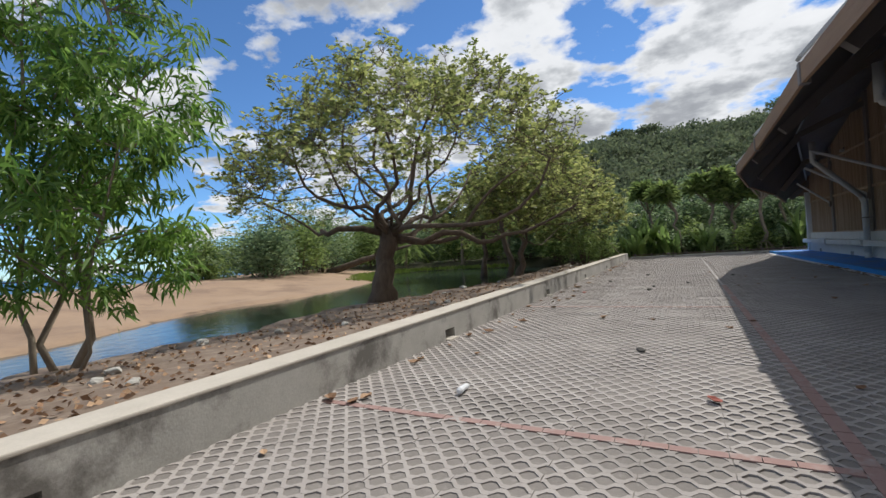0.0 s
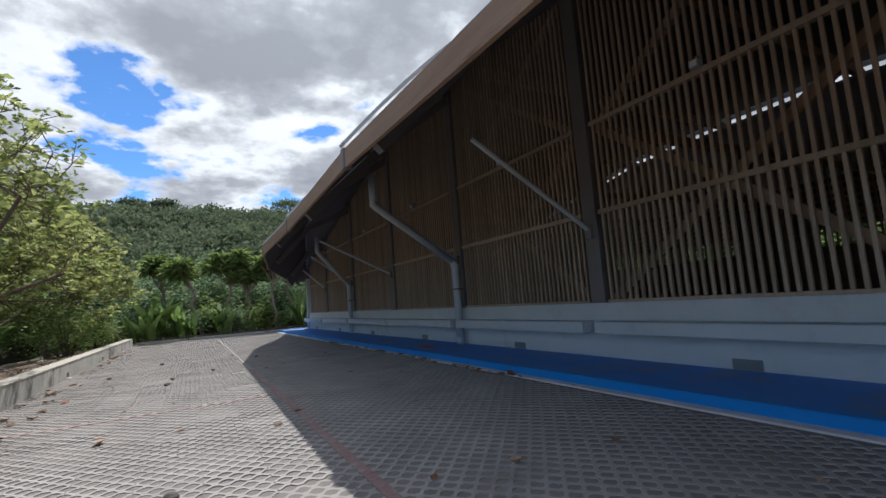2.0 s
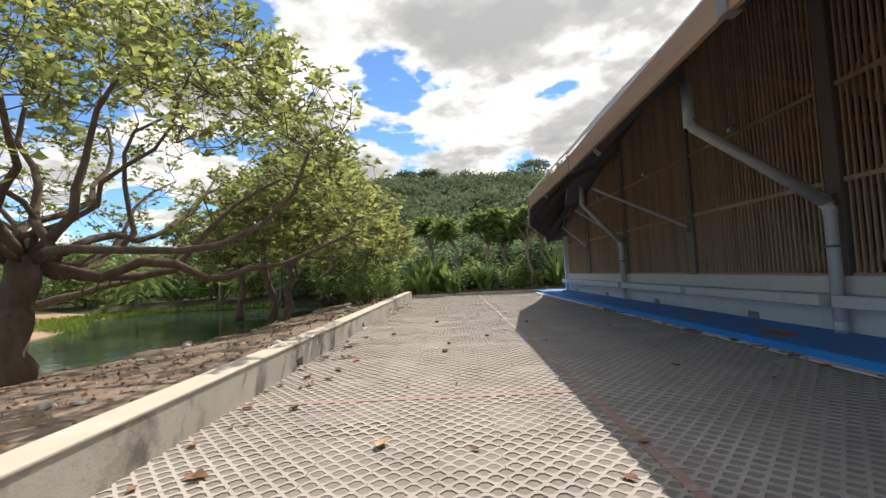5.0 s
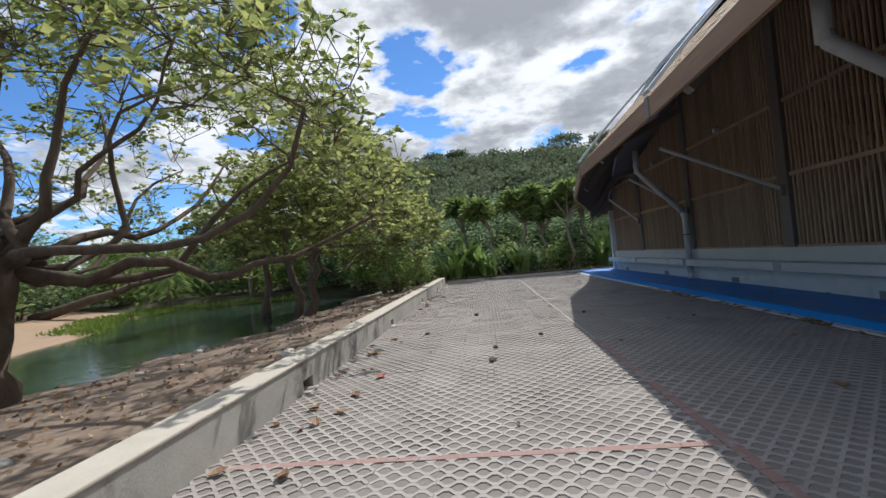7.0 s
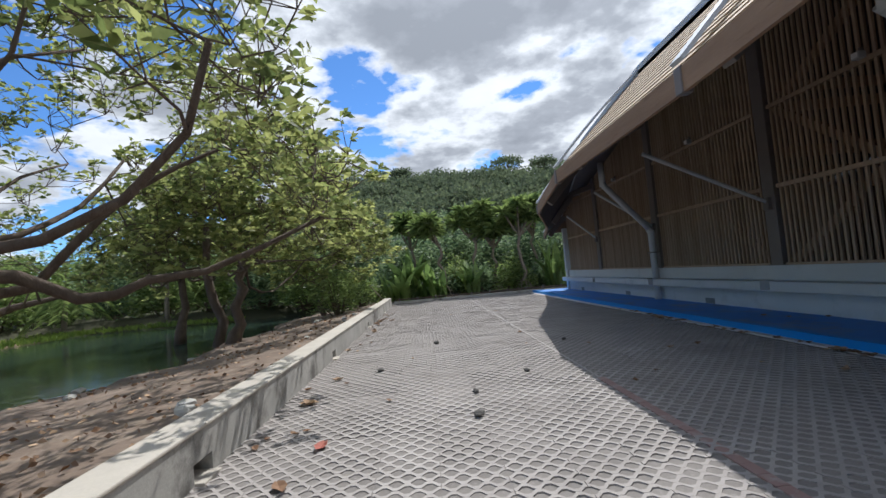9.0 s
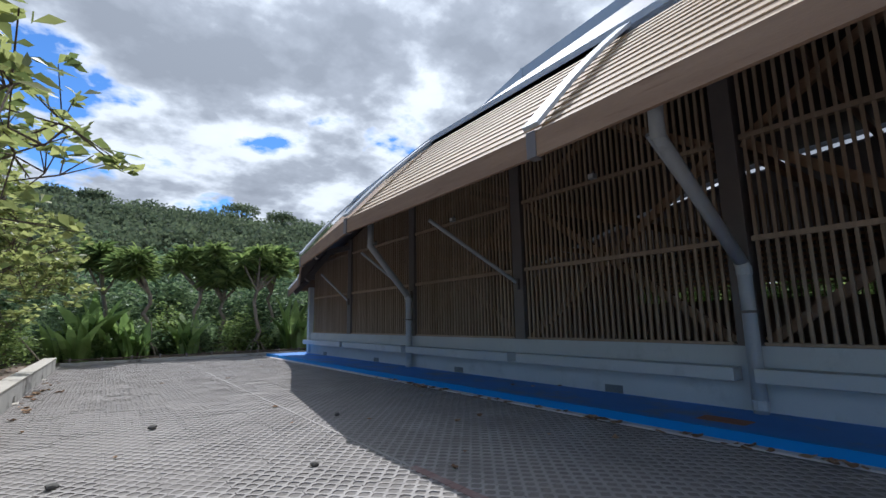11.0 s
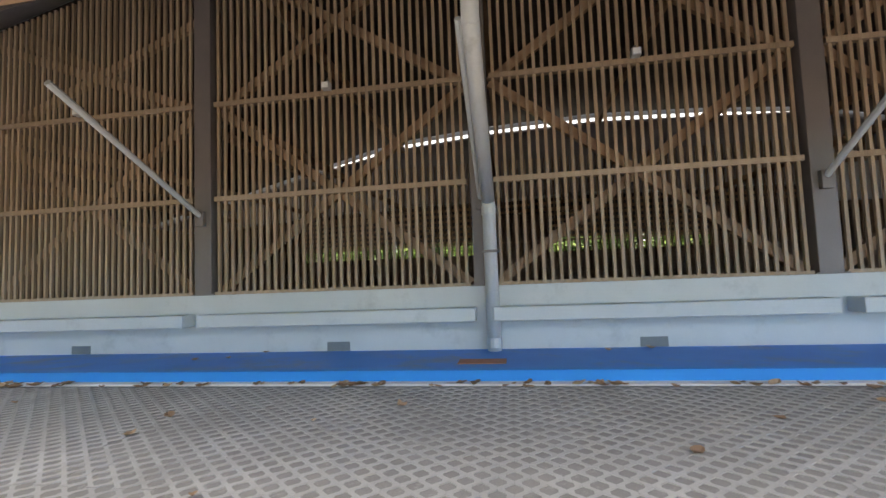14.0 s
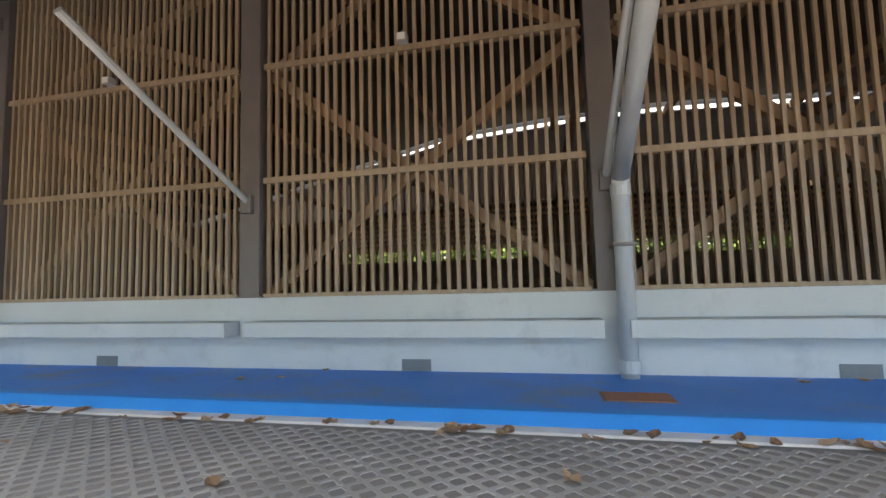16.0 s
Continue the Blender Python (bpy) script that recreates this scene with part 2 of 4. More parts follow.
def box(x0, x1, y0, y1, z0, z1, bevel=0.0, bm=None):
    own = bm or bmesh.new()
    v = [own.verts.new((x, y, z)) for z in (z0, z1) for y in (y0, y1) for x in (x0, x1)]
    fs = [own.faces.new([v[i] for i in f]) for f in ((0, 2, 3, 1), (4, 5, 7, 6), (0, 1, 5, 4), (2, 6, 7, 3), (0, 4, 6, 2), (1, 3, 7, 5))]
    if bevel:
        bmesh.ops.bevel(own, geom=list({e for f in fs for e in f.edges}), offset=bevel, segments=2, affect="EDGES", profile=0.5)
    return own


def beam(p, q, w, h, bm=None, up=(0, 0, 1)):
    """A square bar from p to q."""
    own = bm or bmesh.new()
    p, q = Vector(p), Vector(q)
    d = (q - p).normalized()
    s = d.cross(Vector(up)).normalized() * w / 2
    u = s.cross(d).normalized() * h / 2
    v = [own.verts.new(c + a * s + b * u) for c in (p, q) for a, b in ((-1, -1), (1, -1), (1, 1), (-1, 1))]
    for f in ((0, 1, 2, 3), (7, 6, 5, 4), (0, 4, 5, 1), (1, 5, 6, 2), (2, 6, 7, 3), (3, 7, 4, 0)):
        own.faces.new([v[i] for i in f])
    return own


def tube(points, radii, sides=8, bm=None):
    """A round tube along points, closed at both ends."""
    own = bm or bmesh.new()
    pts = [Vector(p) for p in points]
    rings = []
    for i, p in enumerate(pts):
        d = (pts[min(i + 1, len(pts) - 1)] - pts[max(i - 1, 0)]).normalized()
        ref = Vector((0, 1, 0)) if abs(d.y) < 0.9 else Vector((1, 0, 0))
        a = d.cross(ref).normalized()
        b = d.cross(a)
        r = float(radii[i] if isinstance(radii, (list, tuple)) else radii)
        rings.append([own.verts.new(p + r * (math.cos(k * math.tau / sides) * a + math.sin(k * math.tau / sides) * b)) for k in range(sides)])
    for r0, r1 in zip(rings, rings[1:]):
        for k in range(sides):
            own.faces.new((r0[k], r0[(k + 1) % sides], r1[(k + 1) % sides], r1[k]))
    own.faces.new(rings[0][::-1])
    own.faces.new(rings[-1])
    return own


# ---- ground, water ----
def bank_edge(y):
    return -16.7 + 1.7 * min(max((y - 1.0) / 5.0, 0), 1) + 0.35 * math.sin(y * 0.9) + 0.2 * math.sin(y * 2.3 + 1)


def far_shore(y):
    return -21.6 - 2.4 * min(max((y + 8) / 8, 0), 1) - 7.0 * min(max((y - 8) / 12, 0), 1) + 0.5 * math.sin(y * 0.6)


def smooth(a, b, v):
    k = min(max((v - a) / (b - a), 0), 1)
    return k * k * (3 - 2 * k)


def ground_height(x, y):
    n = noise.noise(Vector((x * 0.5, y * 0.5, 0)))
    if x > -9.95 and y < 21.4:
        return -0.008
    e, f = bank_edge(y), far_shore(y)
    pond_end = smooth(24, 27, y)
    land = 0.14 + 0.06 * n - 0.42 * smooth(0, 1, (-10.2 - x) / (-10.2 - e)) if x > e else -0.28
    if x <= e:
        dip = min(max((e - x) / 1.0, 0), 1)
        rise = min(max((x - f) / 2.0, 0), 1)
        depth = min(dip, rise)
        base = -0.28
        sand = base + 0.75 * smooth(0, 10, f - x) + 0.08 * n
        water = base - 0.75 * depth
        land = sand if x < f else water
        # down the beach to the sea
        land -= 3.2 * smooth(0, 1, (-44 - x + 0.25 * max(y, -40)) / 34)
    land = land * (1 - pond_end) + (0.25 + 0.15 * n) * pond_end if x > -46 else land
    if x > -10.2 and y >= 21.4:
        land = 0.05 + 0.1 * n
    if y > 38 and x > -70:
        land += 27.0 * smooth(45, 135, y) * smooth(-75, -35, x)
    return land


def axis(spans):
    out = []
    for a, b, s in spans:
        out += list(np.arange(a, b, s))
    return out + [spans[-1][1]]


def build_ground():
    xs = axis([(-3000, -200, 400), (-200, -60, 10), (-60, -28, 1.6), (-28, -9.9, 0.4), (-9.9, 60, 5), (60, 3000, 420)])
    ys = axis([(-3000, -40, 330), (-40, -14, 3), (-14, 30, 0.5), (30, 200, 5), (200, 3000, 400)])
    verts = [(x, y, ground_height(x, y)) for y in ys for x in xs]
    w = len(xs)
    faces = [(j * w + i, j * w + i + 1, (j + 1) * w + i + 1, (j + 1) * w + i) for j in range(len(ys) - 1) for i in range(w - 1)]
    g = link_mesh("ground", verts, faces, SOIL, smooth=True)
    for m in (SAND, FOREST_FLOOR, FILL):
        g.data.materials.append(m)
    for p in g.data.polygons:
        c = p.center
        if c.x > -9.95 and c.y < 21.5 and c.y > -60:
            p.material_index = 3
        elif c.y > 23:
            p.material_index = 2
        elif c.x < far_shore(c.y) + 1.0:
            p.material_index = 1
    tagged(g, "brown soil bank, beach sand and paver bed", "ground", kind="structure")


build_ground()
tagged(link_mesh("pond_water", [(-44, -60, -0.42), (-13.2, -60, -0.42), (-13.2, 28, -0.42), (-44, 28, -0.42)], [(0, 1, 2, 3)], WATER),
       "still greenish creek water behind the bank", "water", kind="structure")
tagged(link_mesh("sea_water", [(-3000, -3000, -0.9), (-44.5, -3000, -0.9), (-44.5, 3000, -0.9), (-3000, 3000, -0.9)], [(0, 1, 2, 3)], SEA),
       "blue sea with white surf beyond the beach", "water", kind="structure")


# ---- kerb wall beside the paving ----
HOLES = (-11.75, -6.4, -1.0 + 0.5, 4.9, 10.3, 15.6)


def kerb_wall():
    k = thing("kerb_wall", "low grey concrete kerb wall with drain holes", "kerb", kind="structure")
    y = -30.0
    for h in HOLES + (19.85,):
        end = h - 0.16 if h != 19.85 else 19.85
        part("kerb_section", box(-10.08, -9.74, y, end, -0.2, 0.415), CONCRETE, k)
        if h != 19.85:
            part("kerb_section", box(-10.08, -9.74, end, end + 0.32, 0.17, 0.415), CONCRETE, k)
            part("drain_spout", box(-10.10, -9.66, end, end + 0.32, -0.03, 0.022, 0.01), KERB_CAP, k, "pale mortar spout")
        y = end + 0.32
    part("kerb_cap", box(-10.095, -9.725, -30, 19.85, 0.416, 0.452, 0.012), KERB_CAP, k, "pale cement cap, weathered")


kerb_wall()


def far_kerb():
    k = thing("end_kerb", "low concrete kerb with short dark posts at the end", "kerb", kind="structure")
    part("kerb_section", box(-9.7, 4.0, 21.2, 21.4, -0.05, 0.14, 0.02), CONCRETE, k)
    for i in range(13):
        part("post", tube([(-9.4 + i * 1.05, 21.3, 0.1), (-9.4 + i * 1.05, 21.3, 0.32)], 0.05, 7), STEEL, k)
    part("rail", tube([(-9.6, 21.3, 0.24), (3.6, 21.3, 0.24)], 0.03, 6), BARK, k)


far_kerb()


# ---- the hall ----
COLUMNS = [15 - 5 * i for i in range(10)]
# eave line: along the wall, out from the wall, height; and the ridge cap's height
ROOF_SHIFT = 0.2
EAVE = {20: (-0.9, 3.25), 15: (-2.1, 3.4), 10: (-3.75, 3.55), 5: (-4.58, 3.62), 0: (-4.66, 3.6), -5: (-4.72, 3.7), -10: (-4.66, 3.6), -15: (-4.58, 3.62), -20: (-3.75, 3.55), -25: (-2.1, 3.4), -30: (-0.9, 3.25)}
CAP = {20: 5.0, 15: 6.2, 10: 7.5, 5: 8.7, 0: 9.1, -5: 9.3, -10: 9.1, -15: 8.7, -20: 7.5, -25: 6.2, -30: 5.0}
MID = {20: (0.1, 4.2), 15: (-1.0, 4.75), 10: (-2.1, 5.3), 5: (-2.5, 5.55), 0: (-2.5, 5.6), -5: (-2.55, 5.75), -10: (-2.5, 5.6), -15: (-2.5, 5.55), -20: (-2.1, 5.3), -25: (-1.0, 4.75), -30: (0.1, 4.2)}
WIDTH = 16.5
YS = sorted(EAVE)


def quad_prism(a, b, c, d, thick, bm=None):
    """A slab over the quad a b c d, thick downwards."""
    own = bm or bmesh.new()
    v = [own.verts.new(Vector(p) - Vector((0, 0, k))) for k in (0, thick) for p in (a, b, c, d)]
    for f in ((0, 1, 2, 3), (7, 6, 5, 4), (0, 4, 5, 1), (1, 5, 6, 2), (2, 6, 7, 3), (3, 7, 4, 0)):
        own.faces.new([v[i] for i in f])
    return own


def hall_walls():
    w = thing("wall_west", "pale painted plinth wall of the hall", "wall", kind="structure")
    part("plinth", box(0.0, 0.3, -30, 19.75, -0.1, 1.1), WHITE_WALL, w)
    for i in range(10):
        y = 15 - 5 * i
        hi = min(y + 4.86, 19.6)
        part("ledge", box(-0.34, -0.002, y + 0.14, hi, 0.565, 0.775, 0.012), WHITE_WALL, w, "painted concrete bench ledge")
        part("vent_recess", box(-0.006, 0.02, y + 2.285, y + 2.685, 0.098, 0.25), VENT, w, "grey louvred wall vent")
        for k in range(4):
            part("vent_slat", box(-0.014, -0.002, y + 2.30, y + 2.67, 0.115 + k * 0.034, 0.128 + k * 0.034), VENT, w)
    part("corner_post", box(-0.12, 0.12, 19.4, 19.64, -0.05, 3.4, 0.01), WHITE_WALL, w, "white corner post")
    n = thing("wall_north", "plain end wall of the hall", "wall", kind="structure")
    part("wall_panel", box(0.3, WIDTH, 19.45, 19.75, -0.1, 4.6), SOFFIT, n)
    s = thing("wall_south", "plain end wall of the hall", "wall", kind="structure")
    part("wall_panel", box(0.3, WIDTH, -30, -29.7, -0.1, 4.6), SOFFIT, s)
    e = thing("wall_east", "far plinth wall of the hall with timber slats", "wall", kind="structure")
    part("plinth", box(WIDTH - 0.3, WIDTH, -30, 19.75, -0.1, 2.35), SOFFIT, e)
    bm = bmesh.new()
    for i in range(250):
        box(WIDTH - 0.2, WIDTH - 0.12, -29.8 + i * 0.2, -29.74 + i * 0.2, 2.35, 7.3, bm=bm)
    tagged(part("slat_row", bm, SLAT, e), kind="stuff")
    for y0, y1 in ((-29.8, -10.2), (-2.4, 0.9), (11.2, 19.4)):
        part("wall_panel", box(WIDTH - 0.1, WIDTH - 0.02, y0, y1, 2.35, 4.4), SOFFIT, e, "closed dark timber panel")
    for z in (2.9, 4.5):
        part("rail", box(WIDTH - 0.12, WIDTH - 0.05, -29.7, 19.4, z, z + 0.1), WOOD, e)
    tagged(link_mesh("floor", [(0.3, -29.7, 0.0), (WIDTH - 0.3, -29.7, 0.0), (WIDTH - 0.3, 19.45, 0.0), (0.3, 19.45, 0.0)], [(0, 1, 2, 3)], HALL_FLOOR), "dark hall floor", "floor", kind="structure")


hall_walls()


def walkway():
    w = thing("pavement", "blue painted walkway along the hall", "walkway", kind="structure")
    bm = bmesh.new()
    prof = [(-1.80, -0.05), (-1.80, 0.135), (-1.70, 0.138), (0.0, 0.095), (0.0, -0.05)]
    a = [bm.verts.new((x, -30, z)) for x, z in prof]
    b = [bm.verts.new((x, 20.6, z)) for x, z in prof]
    for i in range(5):
        j = (i + 1) % 5
        bm.faces.new((a[i], b[i], b[j], a[j]))
    bm.faces.new(a)
    bm.faces.new(b[::-1])
    part("slab", bm, BLUE, w)
    part("edge_face", box(-1.806, -1.80, -30, 20.6, 0.0, 0.136), BLUE_EDGE, w, "bright blue painted kerb face")
    part("edge_band", quad_prism((-1.80, -30, 0.142), (-1.70, -30, 0.142), (-1.70, 20.6, 0.142), (-1.80, 20.6, 0.142), 0.003), BLUE_EDGE, w)
    part("mortar_strip", box(-1.96, -1.807, -30, 20.6, -0.04, 0.014, 0.004), STRIP, w, "pale mortar strip along the kerb")
    part("walkway_end", box(0.0, 3.0, 19.76, 20.6, -0.05, 0.1), BLUE, w)
    c = thing("drain_cover", "rusty orange drain cover set in the walkway", "drain cover")
    part("plate", box(-1.36, -1.04, -0.29, 0.29, 0.118, 0.136, 0.004), RUST, c)
    part("rim", box(-1.39, -1.01, -0.32, 0.32, 0.112, 0.13, 0.003), RUST, c)


walkway()


def roof_points(y):
    (ex, ez), (mx, mz), cz = EAVE[y], MID[y], CAP[y]
    y += ROOF_SHIFT
    return Vector((ex, y, ez)), Vector((mx, y, mz + 0.12)), Vector((0.75, y, cz + 0.08))


def side(p, far):
    return Vector((WIDTH - p.x, p.y, p.z)) if far else p


def roof():
    r = thing("roof", "long hull-shaped hall roof with timber battens", "roof", kind="structure")
    for far in (False, True):
        skin, upper, cap, flash = bmesh.new(), bmesh.new(), bmesh.new(), bmesh.new()
        for y0, y1 in zip(YS, YS[1:]):
            e0, m0, c0 = (side(p, far) for p in roof_points(y0))
            e1, m1, c1 = (side(p, far) for p in roof_points(y1))
            drop = Vector((0, 0, 0.10))
            quad_prism(e0 - drop, e1 - drop, m1 - drop, m0 - drop, 0.12, skin)
            lo, hi = (Vector((0, 0, 0.55 if -11 < y < 9 else 0.36)) for y in (y0, y1))
            if not far:
                lo = hi = Vector((0, 0, 0.30))
            quad_prism(m0 + drop, m1 + drop, c1 - hi, c0 - lo, 0.12, upper)
            lift = Vector((0, 0, 0.22))
            quad_prism(m0 + lift, m1 + lift, m1 + lift + Vector((0.07, 0, 0)), m0 + lift + Vector((0.07, 0, 0)), 0.42, flash)
            quad_prism(c0, c1, c1 + Vector((0.07, 0, 0)), c0 + Vector((0.07, 0, 0)), 0.36, cap)
        part("lower_skin", skin, ROOF_DARK, r, "dark boarded soffit")
        part("upper_skin", upper, UPPER_SHEET, r, "dark upper roof sheet")
        part("flashing", flash, ZINC, r, "grey zinc flashing band")
        part("ridge_band", cap, ZINC, r, "grey zinc ridge band")
    top = bmesh.new()
    for y0, y1 in zip(YS, YS[1:]):
        c0, c1 = roof_points(y0)[2], roof_points(y1)[2]
        z = Vector((0, 0, 0.06))
        c0, c1 = c0 + Vector((0.08, 0, 0)), c1 + Vector((0.08, 0, 0))
        quad_prism(c0 - z, c1 - z, side(c1, True) - z, side(c0, True) - z, 0.12, top)
    part("top_deck", top, ROOF_DARK, r)
    for y in YS[1:-1]:
        c = roof_points(y)[2]
        part("band_joint", box(c.x - 0.025, c.x + 0.0, y + ROOF_SHIFT - 0.03, y + ROOF_SHIFT + 0.03, c.z - 0.37, c.z + 0.015), ZINC, r, "lapped joint of the ridge band")
    for y0, y1 in zip(YS, YS[1:]):
        (e0, m0, _), (e1, m1, _) = roof_points(y0), roof_points(y1)
        for k in range(7):
            f = (k + 0.5) / 7
            low = Vector((0, 0, -0.3))
            part("far_purlin", beam(side(e0.lerp(m0, f), True) + low, side(e1.lerp(m1, f), True) + low, 0.07, 0.14), WOOD, r)
    # ends of the roof space
    for y in (20, -30):
        e, m, c = roof_points(y)
        link_mesh("gable", [e, m, c, side(c, True), side(m, True), side(e, True)], [(0, 1, 2, 3, 4, 5)], SOFFIT, r)
    # near side: fascia boards, battens, straps
    for y0, y1 in zip(YS, YS[1:]):
        e0, m0, _ = roof_points(y0)
        e1, m1, _ = roof_points(y1)
        off = Vector((-0.03, 0, -0.14))
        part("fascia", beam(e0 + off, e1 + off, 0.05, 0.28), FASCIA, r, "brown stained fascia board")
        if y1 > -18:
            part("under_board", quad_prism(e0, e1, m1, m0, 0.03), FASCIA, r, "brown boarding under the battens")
            out = (e1 - e0).cross(m0 - e0).normalized()
            out = -out if out.z < 0 else out
            # pale strips over brown boarding: lit batten tops given by colour
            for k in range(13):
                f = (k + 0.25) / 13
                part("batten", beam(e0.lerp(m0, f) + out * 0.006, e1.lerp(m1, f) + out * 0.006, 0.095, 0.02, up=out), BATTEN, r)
    for y in YS[2:]:
        e, m, _ = roof_points(y)
        bm = bmesh.new()
        pts = []
        for k in range(7):
            f = k / 6
            pts.append(e.lerp(m, f) + Vector((-0.06, 0, 0.08)) + Vector((-0.7, 0, 0.7)) * 0.05 * math.sin(f * math.pi))
        for p, q in zip(pts, pts[1:]):
            beam(p, q, 0.22, 0.05, bm)
        part("strap", bm, ZINC, r, "pale metal strap over the battens")
        part("end_plate", box(e.x - 0.075, e.x + 0.06, e.y - 0.065, e.y + 0.065, e.z - 0.29, e.z + 0.02, 0.01), STEEL, r, "dark steel eave plate")
        part("rafter", beam(e.lerp(m, 0.2) + Vector((0.05, 0, -0.34)), m + Vector((0.1, 0, -0.34)), 0.2, 0.22), STEEL, r)
        part("rafter", beam(m + Vector((0, 0, -0.3)), Vector((0.9, y, CAP[y] - 1.1)), 0.2, 0.22), STEEL, r)
        part("purlin", beam(Vector((0.9, y, CAP[y] - 0.6)), Vector((WIDTH - 0.9, y, CAP[y] - 0.6)), 0.2, 0.3), WOOD, r)
        part("tie", beam(Vector((0.2, y, 4.6)), Vector((WIDTH - 0.2, y, 4.6 + 0.3)), 0.14, 0.2), WOOD, r)


roof()


def roof_over_wall(y):
    """Underside of the upper roof above the wall line at y."""
    y = min(max(y, YS[0]), YS[-1])
    mx = float(np.interp(y, YS, [MID[k][0] for k in YS]))
    mz = float(np.interp(y, YS, [MID[k][1] for k in YS]))
    cz = float(np.interp(y, YS, [CAP[k] for k in YS]))
    return mz + 0.1 + (0.1 - mx) / (0.75 - mx) * (cz - 0.5 - mz) - 0.25


def column(y):
    c = thing("column", "dark grey steel column on the plinth wall", "column", "hall columns", (0, y, 0))
    x0 = 0.0
    top = roof_over_wall(y)
    part("shaft", box(x0, 0.34, -0.165, 0.165, 1.1, top, 0.012), STEEL, c)
    part("base_plate", box(-0.02, 0.3, -0.22, 0.22, 1.1, 1.125), STEEL, c)
    ex = EAVE[y][0]
    reach = max(ex + 2.1, -2.6) if ex < -2.5 else ex * 0.6
    top_z = 4.05 if ex < -2.5 else 3.6
    if y >= 5 and ex < -2.5:
        reach, top_z = reach - 0.25, 3.8
    part("strut", tube([(-0.03, 0.0, 2.5), (reach, 0.0, top_z)], 0.045, 8), PIPE, c, "grey steel strut to the eave")
    part("strut_shoe", box(-0.09, 0.0, -0.08, 0.08, 2.33, 2.6, 0.01), STEEL, c)


for y in COLUMNS:
    column(y)


def downpipe(y):
    d = thing("downpipe", "grey plastic rainwater downpipe, bent under the eave", "downpipe", "rainwater downpipes", (0, y - 0.13, 0))
    ex, ez = EAVE[y]
    out = ex + 2.1
    part("lower_pipe", tube([(-0.2, 0, 0.1), (-0.2, 0, 2.30), (-0.28, 0, 2.42)], 0.105, 12), PIPE, d, smooth=True)
    part("slanted_pipe", tube([(-0.2, 0, 2.38), (out + 0.05, 0, 3.95), (out, 0, 4.08)], 0.1, 12), PIPE, d, smooth=True)
    part("upper_pipe", tube([(out, 0, 3.95), (out, 0, 4.75)], 0.1, 12), PIPE, d, smooth=True)
    for z in (2.22, 0.16):
        part("collar", tube([(-0.2, 0, z), (-0.2, 0, z + 0.14)], 0.117, 12), PIPE, d)
    part("bracket", box(-0.32, 0.0, -0.13, 0.13, 1.62, 1.66), STEEL, d)


for y in (10, 0, -10, -20):
    downpipe(y)


def floodlight(y):
    f = thing("floodlight", "small grey floodlight fixed to the slat rail", "lamp", "floodlights", (-0.05, y, 4.62))
    part("housing", box(-0.12, 0.02, -0.07, 0.07, -0.06, 0.06, 0.01), LAMP_BODY, f)
    part("lens", box(-0.126, -0.121, -0.055, 0.055, -0.045, 0.045), LAMP_GLASS, f, "white lamp glass")
    part("bracket", box(-0.02, 0.04, -0.02, 0.02, 0.06, 0.14), STEEL, f)


for y in (2.56, -2.5, -7.45, 7.5, 12.5):
    floodlight(y)


def slat_bay(y):
    """One bay of slats between the columns at y and y + 5."""
    b = thing("slatted_panel", "vertical timber slat screen with rails and cross bracing", "screen", "slat screens", (0, y, 0))
    lo, hi = 0.215, (4.785 if y < 15 else 4.2)
    n = 34
    me = None
    top = min(roof_over_wall(y), roof_over_wall(y + 5)) - 0.05
    for i in range(n):
        yy = lo + (hi - lo) * (i + 0.5) / n
        if me is None:
            ob = part("slat", box(0.05, 0.10, -0.024, 0.024, 0.0, 1.0), SLAT, b)
            me = ob.data
        else:
            ob = new("slat", me)
            ob.parent = b
        ob.location = (0, yy, 1.1)
        ob.scale = (1, 1, roof_over_wall(y + yy) - 1.1)
    for z in (1.105, 2.78, 4.52):
        part("rail", box(0.02, 0.15, lo, hi, z, z + 0.085 if z > 2 else z + 0.05), SLAT, b)
    for z0, z1 in ((1.15, 4.52), (4.55, max(4.9, top - 0.1))):
        part("brace", beam((0.22, lo, z0), (0.22, hi, z1), 0.10, 0.16), WOOD, b, "diagonal timber brace")
        part("brace", beam((0.26, lo, z1), (0.26, hi, z0), 0.10, 0.16), WOOD, b, "diagonal timber brace")


for y in COLUMNS:
    slat_bay(y)


def scoreboard():
    s = thing("backboard", "pale ball-game backboard on a dark pole inside the hall", "backboard", "", (6.5, -9.85, 0))
    part("panel", box(-0.03, 0.03, -0.9, 0.9, 2.95, 4.0, 0.01), WHITE_WALL, s)
    part("pole", box(0.04, 0.2, -0.08, 0.08, 0, 3.7, 0.01), STEEL, s)
    part("inner_frame", box(-0.036, -0.031, -0.3, 0.3, 3.1, 3.55), PIPE, s, "grey painted rectangle")


scoreboard()


